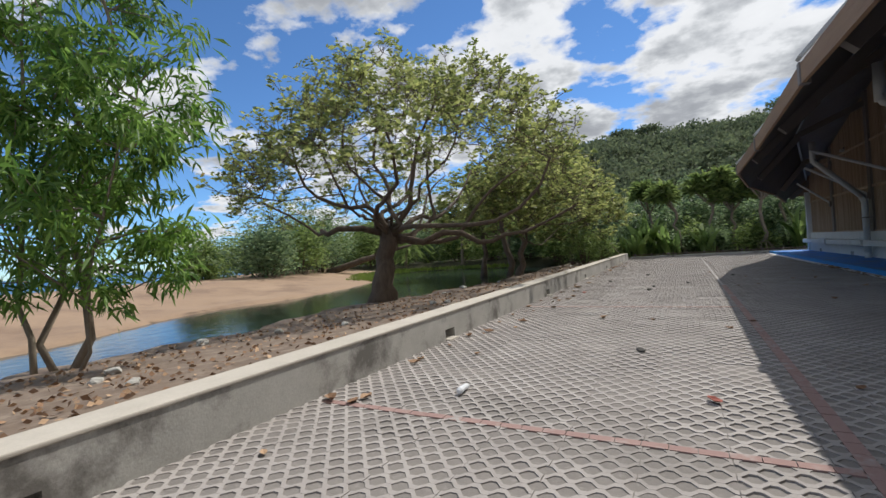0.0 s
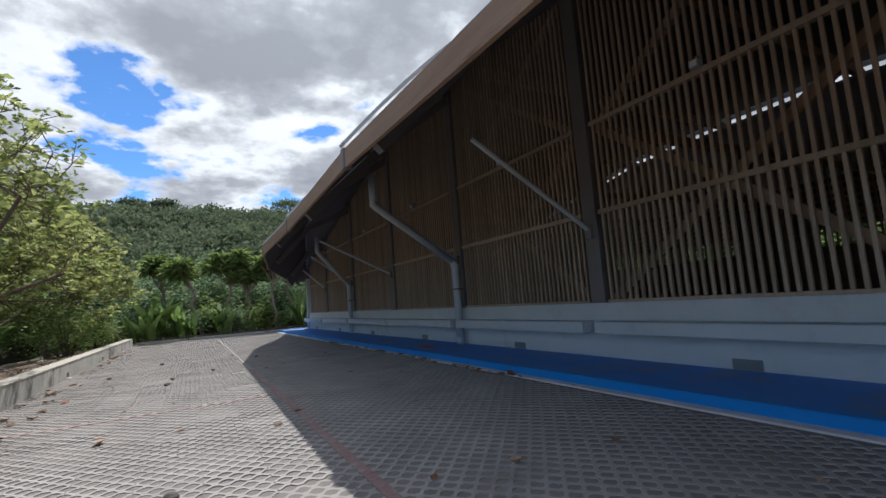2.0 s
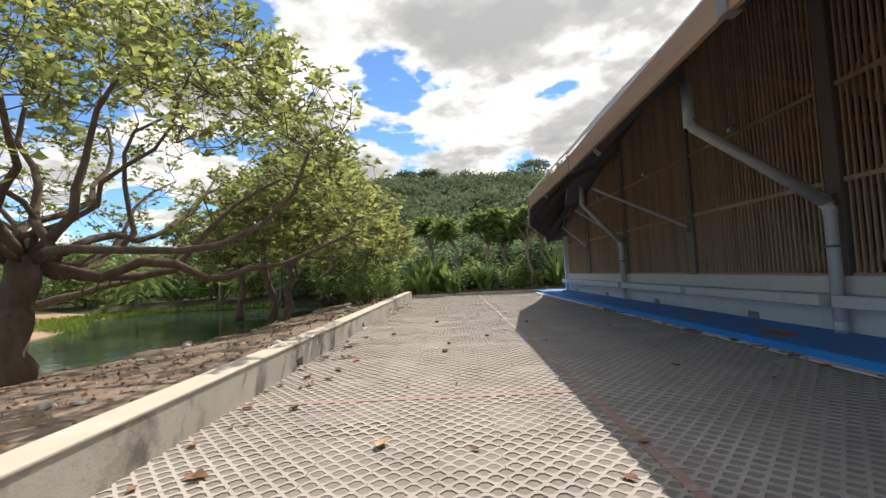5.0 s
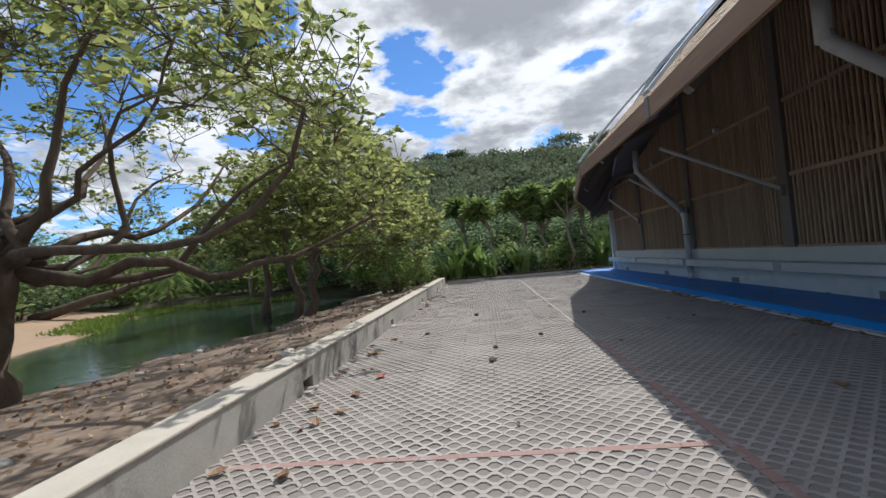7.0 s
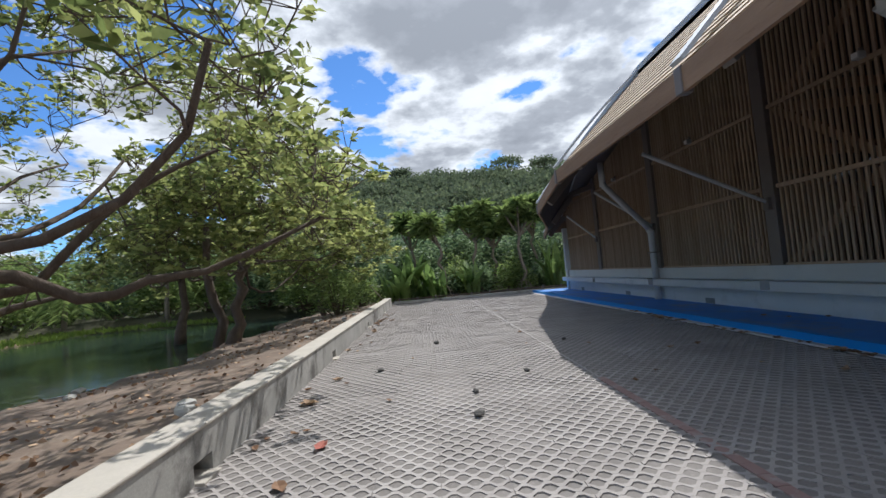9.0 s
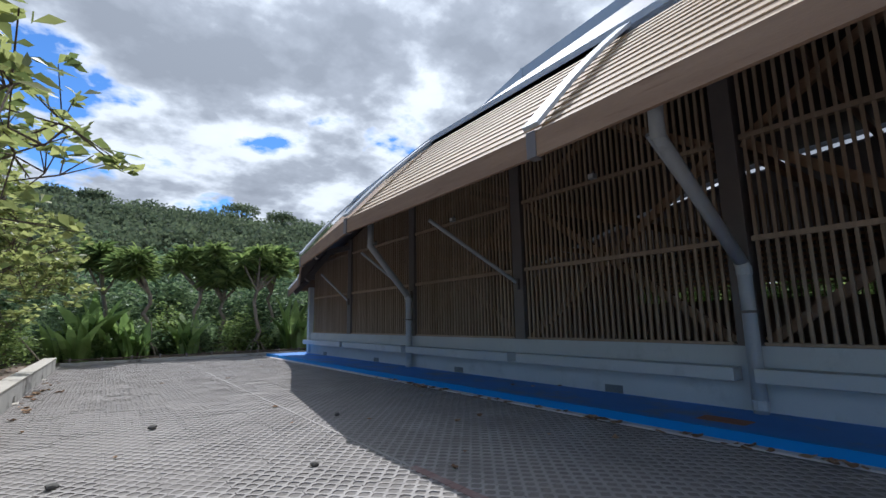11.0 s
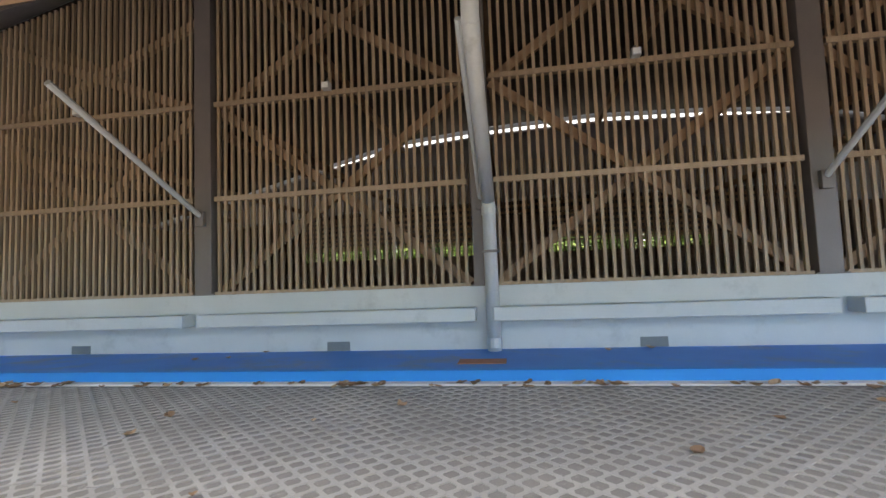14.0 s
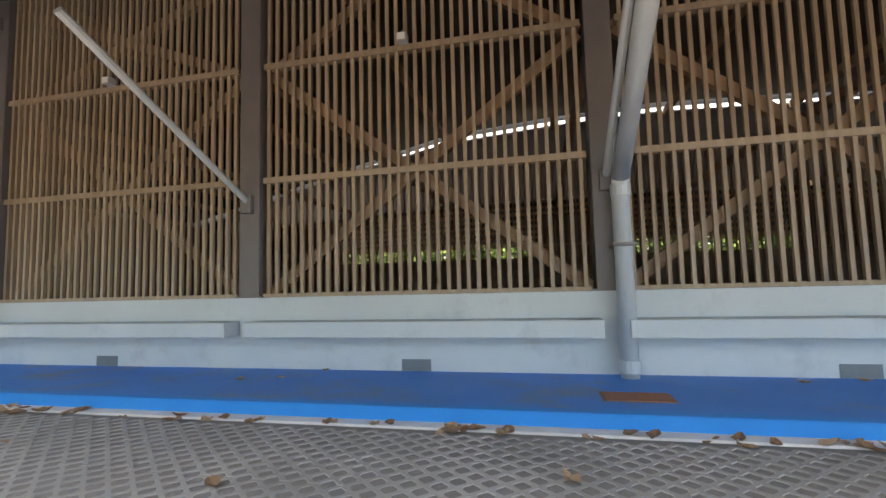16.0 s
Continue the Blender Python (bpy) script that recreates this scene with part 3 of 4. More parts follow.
# ---- trees and plants ----
def leaf_mesh(name, centres, dirs, length, width, material, parent=None, label="", droop=0.15, rng=None):
    """Folded leaves, each two triangles pairs along a midrib."""
    c = np.asarray(centres, float)
    d = np.asarray(dirs, float)
    d /= np.linalg.norm(d, axis=1)[:, None] + 1e-9
    n = len(c)
    ln = length * rng.uniform(0.65, 1.25, n)[:, None]
    r = rng.normal(size=(n, 3))
    s = np.cross(d, r)
    s /= np.linalg.norm(s, axis=1)[:, None] + 1e-9
    up = np.cross(s, d)
    w = width / length * ln
    tip = c + d * ln - np.array([0, 0, 1.0]) * ln * droop
    mid = c + d * ln * 0.55 + up * w * 0.12
    v = np.stack([c, mid + s * w / 2 - up * w * 0.1, tip, mid - s * w / 2 - up * w * 0.1], 1).reshape(-1, 3)
    k = np.arange(n)[:, None] * 4
    f = np.concatenate([k + [0, 1, 2], k + [0, 2, 3]], 1).reshape(-1, 3)
    me = bpy.data.meshes.new(name)
    me.vertices.add(len(v))
    me.vertices.foreach_set("co", v.ravel())
    me.loops.add(f.size)
    me.loops.foreach_set("vertex_index", f.ravel().astype(np.int32))
    me.polygons.add(len(f))
    me.polygons.foreach_set("loop_start", np.arange(0, f.size, 3, dtype=np.int32))
    me.update(calc_edges=True)
    me.validate()
    me.materials.append(material)
    ob = new(name, me)
    if parent:
        ob.parent = parent
    if label:
        ob["label"] = label
    return ob


def rosettes(tips, per, rng, spread=0.05, up=0.35):
    c, d = [], []
    for p in tips:
        a = rng.uniform(0, math.tau, per)
        z = rng.uniform(-0.35, 0.9, per) * 0.8 + up * 0.5
        d.append(np.stack([np.cos(a), np.sin(a), z], 1))
        c.append(np.asarray(p)[None, :] + rng.normal(0, spread, (per, 3)))
    return np.concatenate(c), np.concatenate(d)


def wobble(p, q, rng, amount, steps):
    p, q = np.asarray(p, float), np.asarray(q, float)
    out = []
    ln = np.linalg.norm(q - p)
    for i in range(steps + 1):
        f = i / steps
        out.append(p + (q - p) * f + (rng.normal(0, amount * ln, 3) if 0 < i < steps else 0))
    return out


def dome_tree(label, base, fork, trunk_r, centre, radius, z_edge, z_top, limb_count, tip_count, seed, leaf=(0.25, 0.115), per=8, twigs=6, extra_trunk=None):
    """A short trunk that forks into wide crooked limbs, boughs off them and leaf rosettes that fill an uneven dome."""
    rng = np.random.default_rng(seed)
    base, fork = np.asarray(base, float), np.asarray(fork, float)
    tree = thing("almond_tree", label, "tree", "almond trees on the bank", tuple(base))
    top = fork - base
    tr = wobble((0, 0, -0.3), top, rng, 0.035, 6)
    part("trunk", tube(tr, [trunk_r * (1.55 - 0.55 * min(1, i / 2.2)) * (1 - 0.04 * i) for i in range(7)], 12), BARK, tree, smooth=True)
    if extra_trunk:
        p, q, r = extra_trunk
        part("trunk", tube(wobble(np.asarray(p) - base, np.asarray(q) - base, rng, 0.03, 6), [r * (1.3 - 0.09 * i) for i in range(7)], 10), BARK, tree, smooth=True)
    mid = np.array([centre[0], centre[1], 0.0]) - np.array([base[0], base[1], 0.0])

    def dome(a, k, lift=1.0):
        """Point at bearing a and share k of the radius, on the crown's uneven upper shell."""
        rim = radius * (0.92 + 0.05 * math.sin(2 * a + seed) + 0.07 * math.sin(5 * a + 2 * seed))
        z = z_edge + (z_top - z_edge) * (1 - k ** 2.2) + 0.45 * math.sin(4 * a + 6 * k + seed)
        return mid + np.array([math.cos(a) * rim * k, math.sin(a) * rim * k, z * lift - base[2]])

    nodes, thick = [], []
    for i in range(limb_count):
        a = (i + rng.uniform(-0.3, 0.3)) * math.tau / limb_count
        k = rng.uniform(0.65, 1.0) if i % 3 else rng.uniform(0.2, 0.45)
        end = dome(a, k, 0.86)
        sag = np.array([0, 0, -0.11 * np.linalg.norm(end - top)])
        n = 9
        path = []
        bend, twist = rng.normal(0, 0.32, 3), rng.normal(0, 0.20, 3)
        for j in range(n + 1):
            f = j / n
            p = top * 0.95 * (1 - f) + end * f + sag * math.sin(math.pi * f)
            p = p + bend * math.sin(math.tau * f) + twist * math.sin(2.5 * math.tau * f) * (1 - f) + (rng.normal(0, 0.04, 3) if 0 < j < n else 0)
            path.append(p)
        r = trunk_r * rng.uniform(0.2, 0.34)
        part("limb", tube(path, [r * (1 - 0.08 * j) for j in range(n + 1)], 8), BARK, tree, smooth=True)
        for j in range(2, n + 1):
            nodes.append(path[j])
            thick.append(r * (1 - 0.08 * j))
    fine, tips = bmesh.new(), []
    for i in range(tip_count):
        a = rng.uniform(0, math.tau)
        k = math.sqrt(rng.uniform(0, 1))
        t = dome(a, k, 1.0)
        t = t - np.array([0, 0, abs(rng.normal(0, 0.11)) * (t[2] + base[2])]) + rng.normal(0, 0.22, 3)
        dist = [np.linalg.norm(t - q) + 0.6 * max(0.0, q[2] - t[2]) for q in nodes]
        m = int(np.argmin(dist))
        p = nodes[m]
        bow = (p + t) / 2 + rng.normal(0, 0.12, 3) - np.array([0, 0, 0.10 * dist[m]])
        r = max(0.014, min(thick[m] * 0.6, 0.022 * dist[m] + 0.008))
        tube([p, bow, t], [r, r * 0.65, 0.011], 5, fine)
        nodes.append(bow)
        thick.append(r * 0.7)
        for w in range(twigs):
            d = rng.normal(0, 0.7, 3) + np.array([0, 0, 0.55])
            q = t + d / np.linalg.norm(d) * rng.uniform(0.18, 0.75)
            tube([t, q], [0.010, 0.006], 3, fine)
            tips.append(q)
    part("branch_network", fine, BARK, tree)
    c, d = rosettes(tips, per, rng, 0.045, 0.3)
    leaf_mesh("crown", c, d, leaf[0], leaf[1], ALMOND, tree, "", 0.15, rng)
    return tree


def almond_trees():
    dome_tree("broad spreading almond tree on the creek bank", (-16.3, 0.6, -0.25), (-16.0, 0.9, 2.3), 0.40, (-15.5, 2.4), 7.6, 3.6, 8.7, 17, 720, 11, (0.215, 0.095), 8, 4)
    dome_tree("leafy almond tree with twin trunks beside the water", (-14.7, 11.4, -0.25), (-14.2, 11.9, 2.6), 0.19, (-13.6, 12.4), 4.7, 2.8, 7.2, 10, 260, 12, (0.27, 0.12), 9, 6, ((-15.4, 11.9, -0.4), (-15.9, 12.6, 4.2), 0.15))
    dome_tree("leafy almond tree leaning over the creek", (-18.2, 14.6, -0.3), (-18.3, 15.2, 2.8), 0.17, (-18.0, 15.8), 4.2, 2.6, 7.0, 9, 180, 13, (0.28, 0.125), 9, 6)
    dome_tree("smaller almond tree near the kerb's end", (-13.4, 19.6, -0.1), (-13.3, 19.8, 2.0), 0.14, (-13.1, 19.9), 3.2, 2.2, 6.0, 8, 130, 14, (0.28, 0.125), 9, 6)


almond_trees()


def wattle(base, height, lean, seed, trunk_r):
    rng = np.random.default_rng(seed)
    t = thing("wattle_tree", "slender wattle tree with drooping narrow leaves", "tree", "wattles on the bank", base)
    path = wobble((0, 0, -0.3), (lean[0], lean[1], height), rng, 0.02, 8)
    part("trunk", tube(path, [trunk_r * (1 - 0.1 * i) for i in range(9)], 8), PALE_BARK, t, smooth=True)
    fine, c, d = bmesh.new(), [], []
    for j in range(int(25 * height / 6)):
        f = rng.uniform(0.22, 1.0)
        k = f * 8
        i = min(int(k), 7)
        p = path[i] + (path[i + 1] - path[i]) * (k - i)
        a = rng.uniform(0, math.tau)
        ln = (1.1 + 1.3 * (1 - f)) * rng.uniform(0.55, 1.1)
        q = p + np.array([math.cos(a) * ln, math.sin(a) * ln, ln * rng.uniform(-0.1, 0.9)])
        tube([p, (p + q) / 2 + np.array([0, 0, 0.1]), q], [0.02, 0.014, 0.007], 4, fine)
        for m in range(9):
            s = p + (q - p) * rng.uniform(0.3, 1.1) + rng.normal(0, 0.12, 3)
            per = 13
            aa = rng.uniform(0, math.tau, per)
            c.append(s[None, :] + rng.normal(0, 0.12, (per, 3)))
            d.append(np.stack([np.cos(aa) * 0.6, np.sin(aa) * 0.6, rng.uniform(-1.2, 0.25, per)], 1))
    part("twig_mass", fine, PALE_BARK, t)
    leaf_mesh("crown", np.concatenate(c), np.concatenate(d), 0.27, 0.055, WILLOW, t, "", 0.25, rng)


wattle((-16.42, -8.87, -0.2), 7.8, (0.9, 0.5), 21, 0.09)
wattle((-16.58, -8.95, -0.2), 6.8, (0.1, -0.2), 22, 0.07)
wattle((-16.75, -9.25, -0.2), 6.4, (-0.5, -0.3), 23, 0.06)
wattle((-15.9, -9.0, -0.2), 5.2, (1.4, 0.7), 24, 0.04)


def bush(x, y, z, r, h, leaf, material, count, seed, name="bush", label="dense green bush at the paving's end", cat="bush", droop=0.2):
    """A thicket of leafy stems: an uneven crown of separate leaf tufts over thin stems."""
    rng = np.random.default_rng(seed)
    b = thing(name, label, cat, "", (x, y, z))
    fine = bmesh.new()
    tufts = []
    for i in range(count):
        a, e = rng.uniform(0, math.tau), math.acos(rng.uniform(0, 1))
        k = rng.uniform(0.6, 1.0) * (0.75 + 0.35 * math.sin(3 * a + seed) * math.cos(2 * e))
        tufts.append((math.cos(a) * math.sin(e) * r * k, math.sin(a) * math.sin(e) * r * k, 0.15 * h + 0.85 * h * math.cos(e) * k))
    for i in range(0, count, max(1, count // 16)):
        p = tufts[i]
        tube([(p[0] * 0.15, p[1] * 0.15, -0.2), (p[0] * 0.6, p[1] * 0.6, p[2] * 0.6), p], [0.05, 0.03, 0.01], 4, fine)
    part("stem", fine, BARK, b)
    c, d = rosettes(tufts, 22, rng, 0.16 * r * 0.7 + 0.08, 0.2)
    leaf_mesh("crown", c, d, leaf[0], leaf[1], material, b, "", droop, rng)


def blade_plant(x, y, z, h, count, seed, name="banana_plant", label="bright green blade-leaved plant in the thicket"):
    rng = np.random.default_rng(seed)
    b = thing(name, label, "plant", "blade plants at the paving's end", (x, y, z))
    me = bmesh.new()
    for i in range(count):
        a = rng.uniform(0, math.tau)
        ln = h * rng.uniform(0.6, 1.1)
        out = np.array([math.cos(a), math.sin(a), 0])
        w = 0.11 * h * rng.uniform(0.6, 1.2)
        side_v = np.array([-math.sin(a), math.cos(a), 0])
        lean = rng.uniform(0.15, 0.6)
        p0 = rng.normal(0, 0.18, 3) * np.array([1, 1, 0])
        last = None
        for k in range(6):
            f = k / 5
            p = p0 + out * ln * lean * f * f * 1.2 + np.array([0, 0, ln * (f - 0.35 * lean * f * f * f)])
            ww = w * math.sin(math.pi * min(0.97, 0.12 + 0.86 * f))
            pair = (me.verts.new(p - side_v * ww), me.verts.new(p - out * ww * 0.3 * (1 - f)), me.verts.new(p + side_v * ww))
            if last:
                me.faces.new((last[0], last[1], pair[1], pair[0]))
                me.faces.new((last[1], last[2], pair[2], pair[1]))
            last = pair
    part("foliage", me, BRIGHT, b)
    part("stem", tube([(0, 0, -0.1), (0, 0, h * 0.35)], [0.09, 0.05], 7), BARK, b)


def pandanus(x, y, z, h, spread, seed):
    rng = np.random.default_rng(seed)
    t = thing("pandanus_tree", "screw pine with stilt roots and strap leaves", "tree", "screw pines", (x, y, z))
    path = wobble((0, 0, 0.5), (rng.normal(0, 0.3), rng.normal(0, 0.2), h * 0.6), rng, 0.04, 5)
    part("trunk", tube(path, [0.12, 0.11, 0.1, 0.1, 0.09, 0.09], 8), PALE_BARK, t, smooth=True)
    for k in range(8):
        a = k * math.tau / 8 + rng.uniform(-0.2, 0.2)
        part("stilt_root", tube([(0, 0, 0.75), (0.3 * math.cos(a), 0.3 * math.sin(a), 0.45), (0.62 * math.cos(a), 0.62 * math.sin(a), -0.15)], 0.03, 5), PALE_BARK, t)
    c, d = [], []
    for k in range(9):
        a = rng.uniform(0, math.tau)
        q = path[-1] + np.array([math.cos(a) * spread * rng.uniform(0.3, 1), math.sin(a) * spread * rng.uniform(0.3, 1), h * rng.uniform(0.2, 0.42)])
        part("limb", tube([path[-1], (path[-1] + q) / 2 + np.array([0, 0, -0.1]), q], [0.07, 0.055, 0.045], 6), PALE_BARK, t)
        per = 170
        aa = rng.uniform(0, math.tau, per)
        c.append(q[None, :] + rng.normal(0, 0.1, (per, 3)))
        d.append(np.stack([np.cos(aa), np.sin(aa), rng.uniform(-0.35, 1.3, per)], 1))
    leaf_mesh("crown", np.concatenate(c), np.concatenate(d), 0.85, 0.085, BUSH, t, "", 0.25, rng)


def palm(x, y, z, h, lean, seed):
    rng = np.random.default_rng(seed)
    t = thing("coconut_palm", "coconut palm with arching fronds behind the creek", "palm", "palms behind the creek", (x, y, z))
    path = [np.array([lean[0] * f * f, lean[1] * f * f, h * f - 0.2]) for f in np.linspace(0, 1, 8)]
    part("trunk", tube(path, [0.17 - 0.01 * i for i in range(8)], 8), PALE_BARK, t, smooth=True)
    for k in range(17):
        a = k * 2.4 + rng.uniform(-0.2, 0.2)
        rise = rng.uniform(-0.25, 1.0)
        ln = rng.uniform(2.0, 2.9)
        out = np.array([math.cos(a), math.sin(a), 0])
        rib = [path[-1] + out * ln * f + np.array([0, 0, ln * (rise * f - 0.85 * f * f)]) for f in np.linspace(0, 1, 7)]
        fr = part("frond", tube(rib, [0.03 - 0.004 * i for i in range(7)], 4), BRIGHT, t)
        c, d = [], []
        sv = np.array([-out[1], out[0], 0])
        for f in np.linspace(0.12, 1, 24):
            i = min(int(f * 6), 5)
            p = rib[i] + (rib[i + 1] - rib[i]) * (f * 6 - i)
            for s in (-1, 1):
                c.append(p)
                d.append(sv * s + out * 0.5 + np.array([0, 0, -0.35]))
        leaf_mesh("leaflet_fan", c, d, 0.65, 0.05, BUSH, fr, "", 0.3, rng)


def thicket():
    rng = np.random.default_rng(5)
    # behind the end kerb
    for i in range(13):
        bush(-12.5 + i * 1.75 + rng.normal(0, 0.3), 24.2 + rng.uniform(0, 1.2), 0, 1.5, rng.uniform(1.7, 2.8), (0.26, 0.09), DARK_BUSH if i % 2 else BUSH, 120, 100 + i)
    for i in range(12):
        bush(-14 + i * 2.3 + rng.normal(0, 0.4), 28 + rng.uniform(0, 2.0), 0.1, 2.2, rng.uniform(4.6, 6.3), (0.34, 0.12), DARK_BUSH, 150, 140 + i, label="tall dark thicket behind the bushes")
    for i in range(12):
        bush(-22 + i * 3.4 + rng.normal(0, 0.5), 34 + rng.uniform(0, 3), 0.2, 3.2, rng.uniform(6.5, 8.5), (0.5, 0.18), DARK_BUSH, 170, 160 + i, "broadleaf_tree", "tall dark broadleaf tree behind the thicket", "tree")
    for i, (x, h) in enumerate(((-9.2, 2.9), (-8.4, 2.3), (-7.7, 3.0), (-7.0, 1.9), (-4.9, 2.0), (0.6, 2.8), (1.2, 2.1), (-10.2, 2.0), (-8.9, 3.2))):
        blade_plant(x, 23.0 + 0.5 * (i % 3), 0, h * rng.uniform(0.85, 1.2), 13, 200 + i)
    for i, (x, y, h) in enumerate(((-6.6, 23.6, 5.0), (-4.6, 24.2, 5.4), (-1.6, 23.5, 5.6), (-3.2, 24.6, 4.6), (-8.5, 26, 5.2), (1.8, 25, 5.2), (-0.2, 26.5, 5.8))):
        pandanus(x, y, 0.1, h, 1.2, 220 + i)
    # by the kerb's end, on the bank
    bush(-12.2, 17.6, 0, 1.5, 2.7, (0.16, 0.05), BUSH, 170, 240, label="soft green shrub on the bank beside the kerb")
    bush(-11.6, 21.0, 0, 1.4, 2.2, (0.2, 0.06), BUSH, 130, 241, label="soft green shrub on the bank beside the kerb")
    # beyond the creek
    k = 0
    for x, y, r, h in ((-19, 27, 2.6, 4.6), (-23, 28, 2.8, 5.4), (-27, 29, 2.8, 5.0), (-31, 29.5, 3, 5.6), (-36, 31, 3.2, 5.8), (-41, 34, 3.4, 6.2), (-47, 38, 3.6, 6.0), (-16, 25.5, 2.2, 4.2), (-45, 14, 3.0, 5.0), (-43, 19, 3.4, 6.6), (-40, 24, 3.6, 7.4), (-50, 21, 3.6, 6.4), (-49, 29, 4, 7.6), (-36, 26, 3, 5.4), (-21, 33, 3.4, 8), (-28, 35, 3.6, 8.5),
                       (-35, 38, 3.8, 8.6), (-43, 43, 4.2, 9), (-52, 46, 4.6, 8.4), (-60, 52, 5, 8), (-70, 60, 5.5, 7.5),
                       (-33.5, 10, 2.8, 5.6), (-35, 14.5, 3.2, 6.8), (-38.5, 8, 2.2, 3.8), (-37, 19, 3.4, 7.2)):
        bush(x, y, 0.1, r, h, (0.36, 0.13), BUSH if k % 3 else DARK_BUSH, 190, 260 + k, "broadleaf_tree", "broadleaf tree on the far side of the creek", "tree")
        k += 1
    for i, (x, y, h, l) in enumerate(((-31.5, 25.5, 2.6, (0.8, -0.6)), (-25.5, 26.5, 4.6, (0.5, -0.3)), (-36.5, 28, 4.6, (-0.5, 0.4)), (-20.5, 26.0, 4.0, (0.3, 0.2)), (-41, 31, 5.4, (0.5, 0)))):
        palm(x, y, 0, h, l, 300 + i)
    for i in range(11):
        bush(23.5 + (i % 2), 16 - i * 3.4, 0, 2.6, 7.0, (0.5, 0.2), BUSH, 150, 330 + i, label="green bush beyond the hall's far side")
    rng = np.random.default_rng(44)
    log = thing("fallen_trunk", "old fallen trunk leaning over the far bank", "log", "", (-33, 20.5, 0))
    part("trunk", tube(wobble((-3.5, -1.0, 0.1), (4.5, 1.6, 2.2), rng, 0.02, 7), [0.34, 0.32, 0.3, 0.27, 0.24, 0.2, 0.15, 0.1], 9), BARK, log, smooth=True)
    for k in range(4):
        part("snag", tube([(1 + k * 0.8, 0.4 + 0.2 * k, 1.2 + 0.25 * k), (1.5 + k * 0.9, 0.2 + rng.normal(0, 0.6), 2.2 + 0.3 * k)], [0.08, 0.02], 5), BARK, log)
    # bare leaning stem near the end of the kerb
    st = thing("leaning_stem", "pale dead stem leaning at the kerb's end", "branch", "", (-10.6, 20.6, 0.05))
    part("stem", tube([(0.6, 0, -0.1), (0, 0.1, 0.7), (-0.9, 0.2, 1.9), (-1.2, 0.2, 2.7)], [0.035, 0.03, 0.025, 0.015], 6), PALE_BARK, st)
    # grass at the water's far edge
    c = np.stack([rng.uniform(-40, -20, 16000), rng.uniform(12, 26.5, 16000), np.full(16000, -0.42)], 1)
    keep = [abs(p[0] - (far_shore(p[1]) - 0.2)) < 1.7 or p[1] > 24.6 for p in c]
    c = c[np.array(keep)]
    d = np.stack([rng.normal(0, 0.4, len(c)), rng.normal(0, 0.4, len(c)), np.ones(len(c))], 1)
    tagged(leaf_mesh("grass", c, d, 0.5, 0.06, GRASS, None, "", 0.2, rng), "bright green grass along the far water edge", "grass", kind="stuff")


thicket()


def hill_woods():
    rng = np.random.default_rng(9)
    c, d = [], []
    for i in range(1500):
        y = 42 + 100 * rng.uniform(0, 1) ** 1.2
        x = rng.uniform(-75, 95)
        z = ground_height(x, y)
        r = rng.uniform(2.0, 4.2)
        n = 150
        a, e = rng.uniform(0, math.tau, n), np.arccos(rng.uniform(-0.1, 1, n))
        out = np.stack([np.cos(a) * np.sin(e), np.sin(a) * np.sin(e), np.cos(e)], 1)
        c.append(np.array([x, y, z + 1.5]) + out * r * rng.uniform(0.7, 1.05, (n, 1)))
        d.append(out + rng.normal(0, 0.6, (n, 3)))
    tagged(leaf_mesh("hill_woods", np.concatenate(c), np.concatenate(d), 0.9, 0.55, HILL_LEAF, None, "", 0.2, rng), "dense dark woods covering the hillside", "woods", kind="stuff")
    for i, (x, y, s) in enumerate(((18, 122, 1.0), (-13, 124, 0.7), (28, 120, 0.8), (-20, 126, 0.7))):
        t = thing("ridge_tree", "flat-topped tree standing on the hill's ridge", "tree", "ridge trees", (x, y, ground_height(x, y)))
        part("trunk", tube([(0, 0, -0.5), (0.3, 0, 4 * s + 2)], [0.35, 0.2], 6), BARK, t)
        n = 900
        a, rr = rng.uniform(0, math.tau, n), np.sqrt(rng.uniform(0, 1, n)) * 4.6 * s
        cc = np.stack([np.cos(a) * rr, np.sin(a) * rr, 4.6 * s + 2.4 - 0.05 * rr ** 2 + rng.normal(0, 0.45, n)], 1)
        leaf_mesh("crown", cc, rng.normal(size=(n, 3)), 0.8, 0.4, HILL_LEAF, t, "", 0.1, rng)


hill_woods()


# ---- litter ----
def dead_leaf(x, y, z, size, seed, material=DEAD, label="curled dry brown leaf lying on the paving", group="fallen leaves"):
    rng = np.random.default_rng(seed)
    bm = bmesh.new()
    rows = []
    for i in range(5):
        f = i / 4
        w = size * 0.32 * math.sin(math.pi * min(0.96, 0.08 + 0.9 * f))
        curl = 0.22 * size * (f - 0.5) ** 2 * 4 * rng.uniform(0.3, 1.2)
        rows.append([bm.verts.new((size * (f - 0.5), s * w, 0.006 + curl + abs(s) * w * rng.uniform(0.2, 0.9))) for s in (-1, 0, 1)])
    for a, b in zip(rows, rows[1:]):
        for k in range(2):
            bm.faces.new((a[k], a[k + 1], b[k + 1], b[k]))
    ob = part("dead_leaf", bm, material)
    ob.matrix_world = pose(x, y, z, 0, 0, math.degrees(rng.uniform(0, math.tau)))
    return tagged(ob, label, "leaf", group)


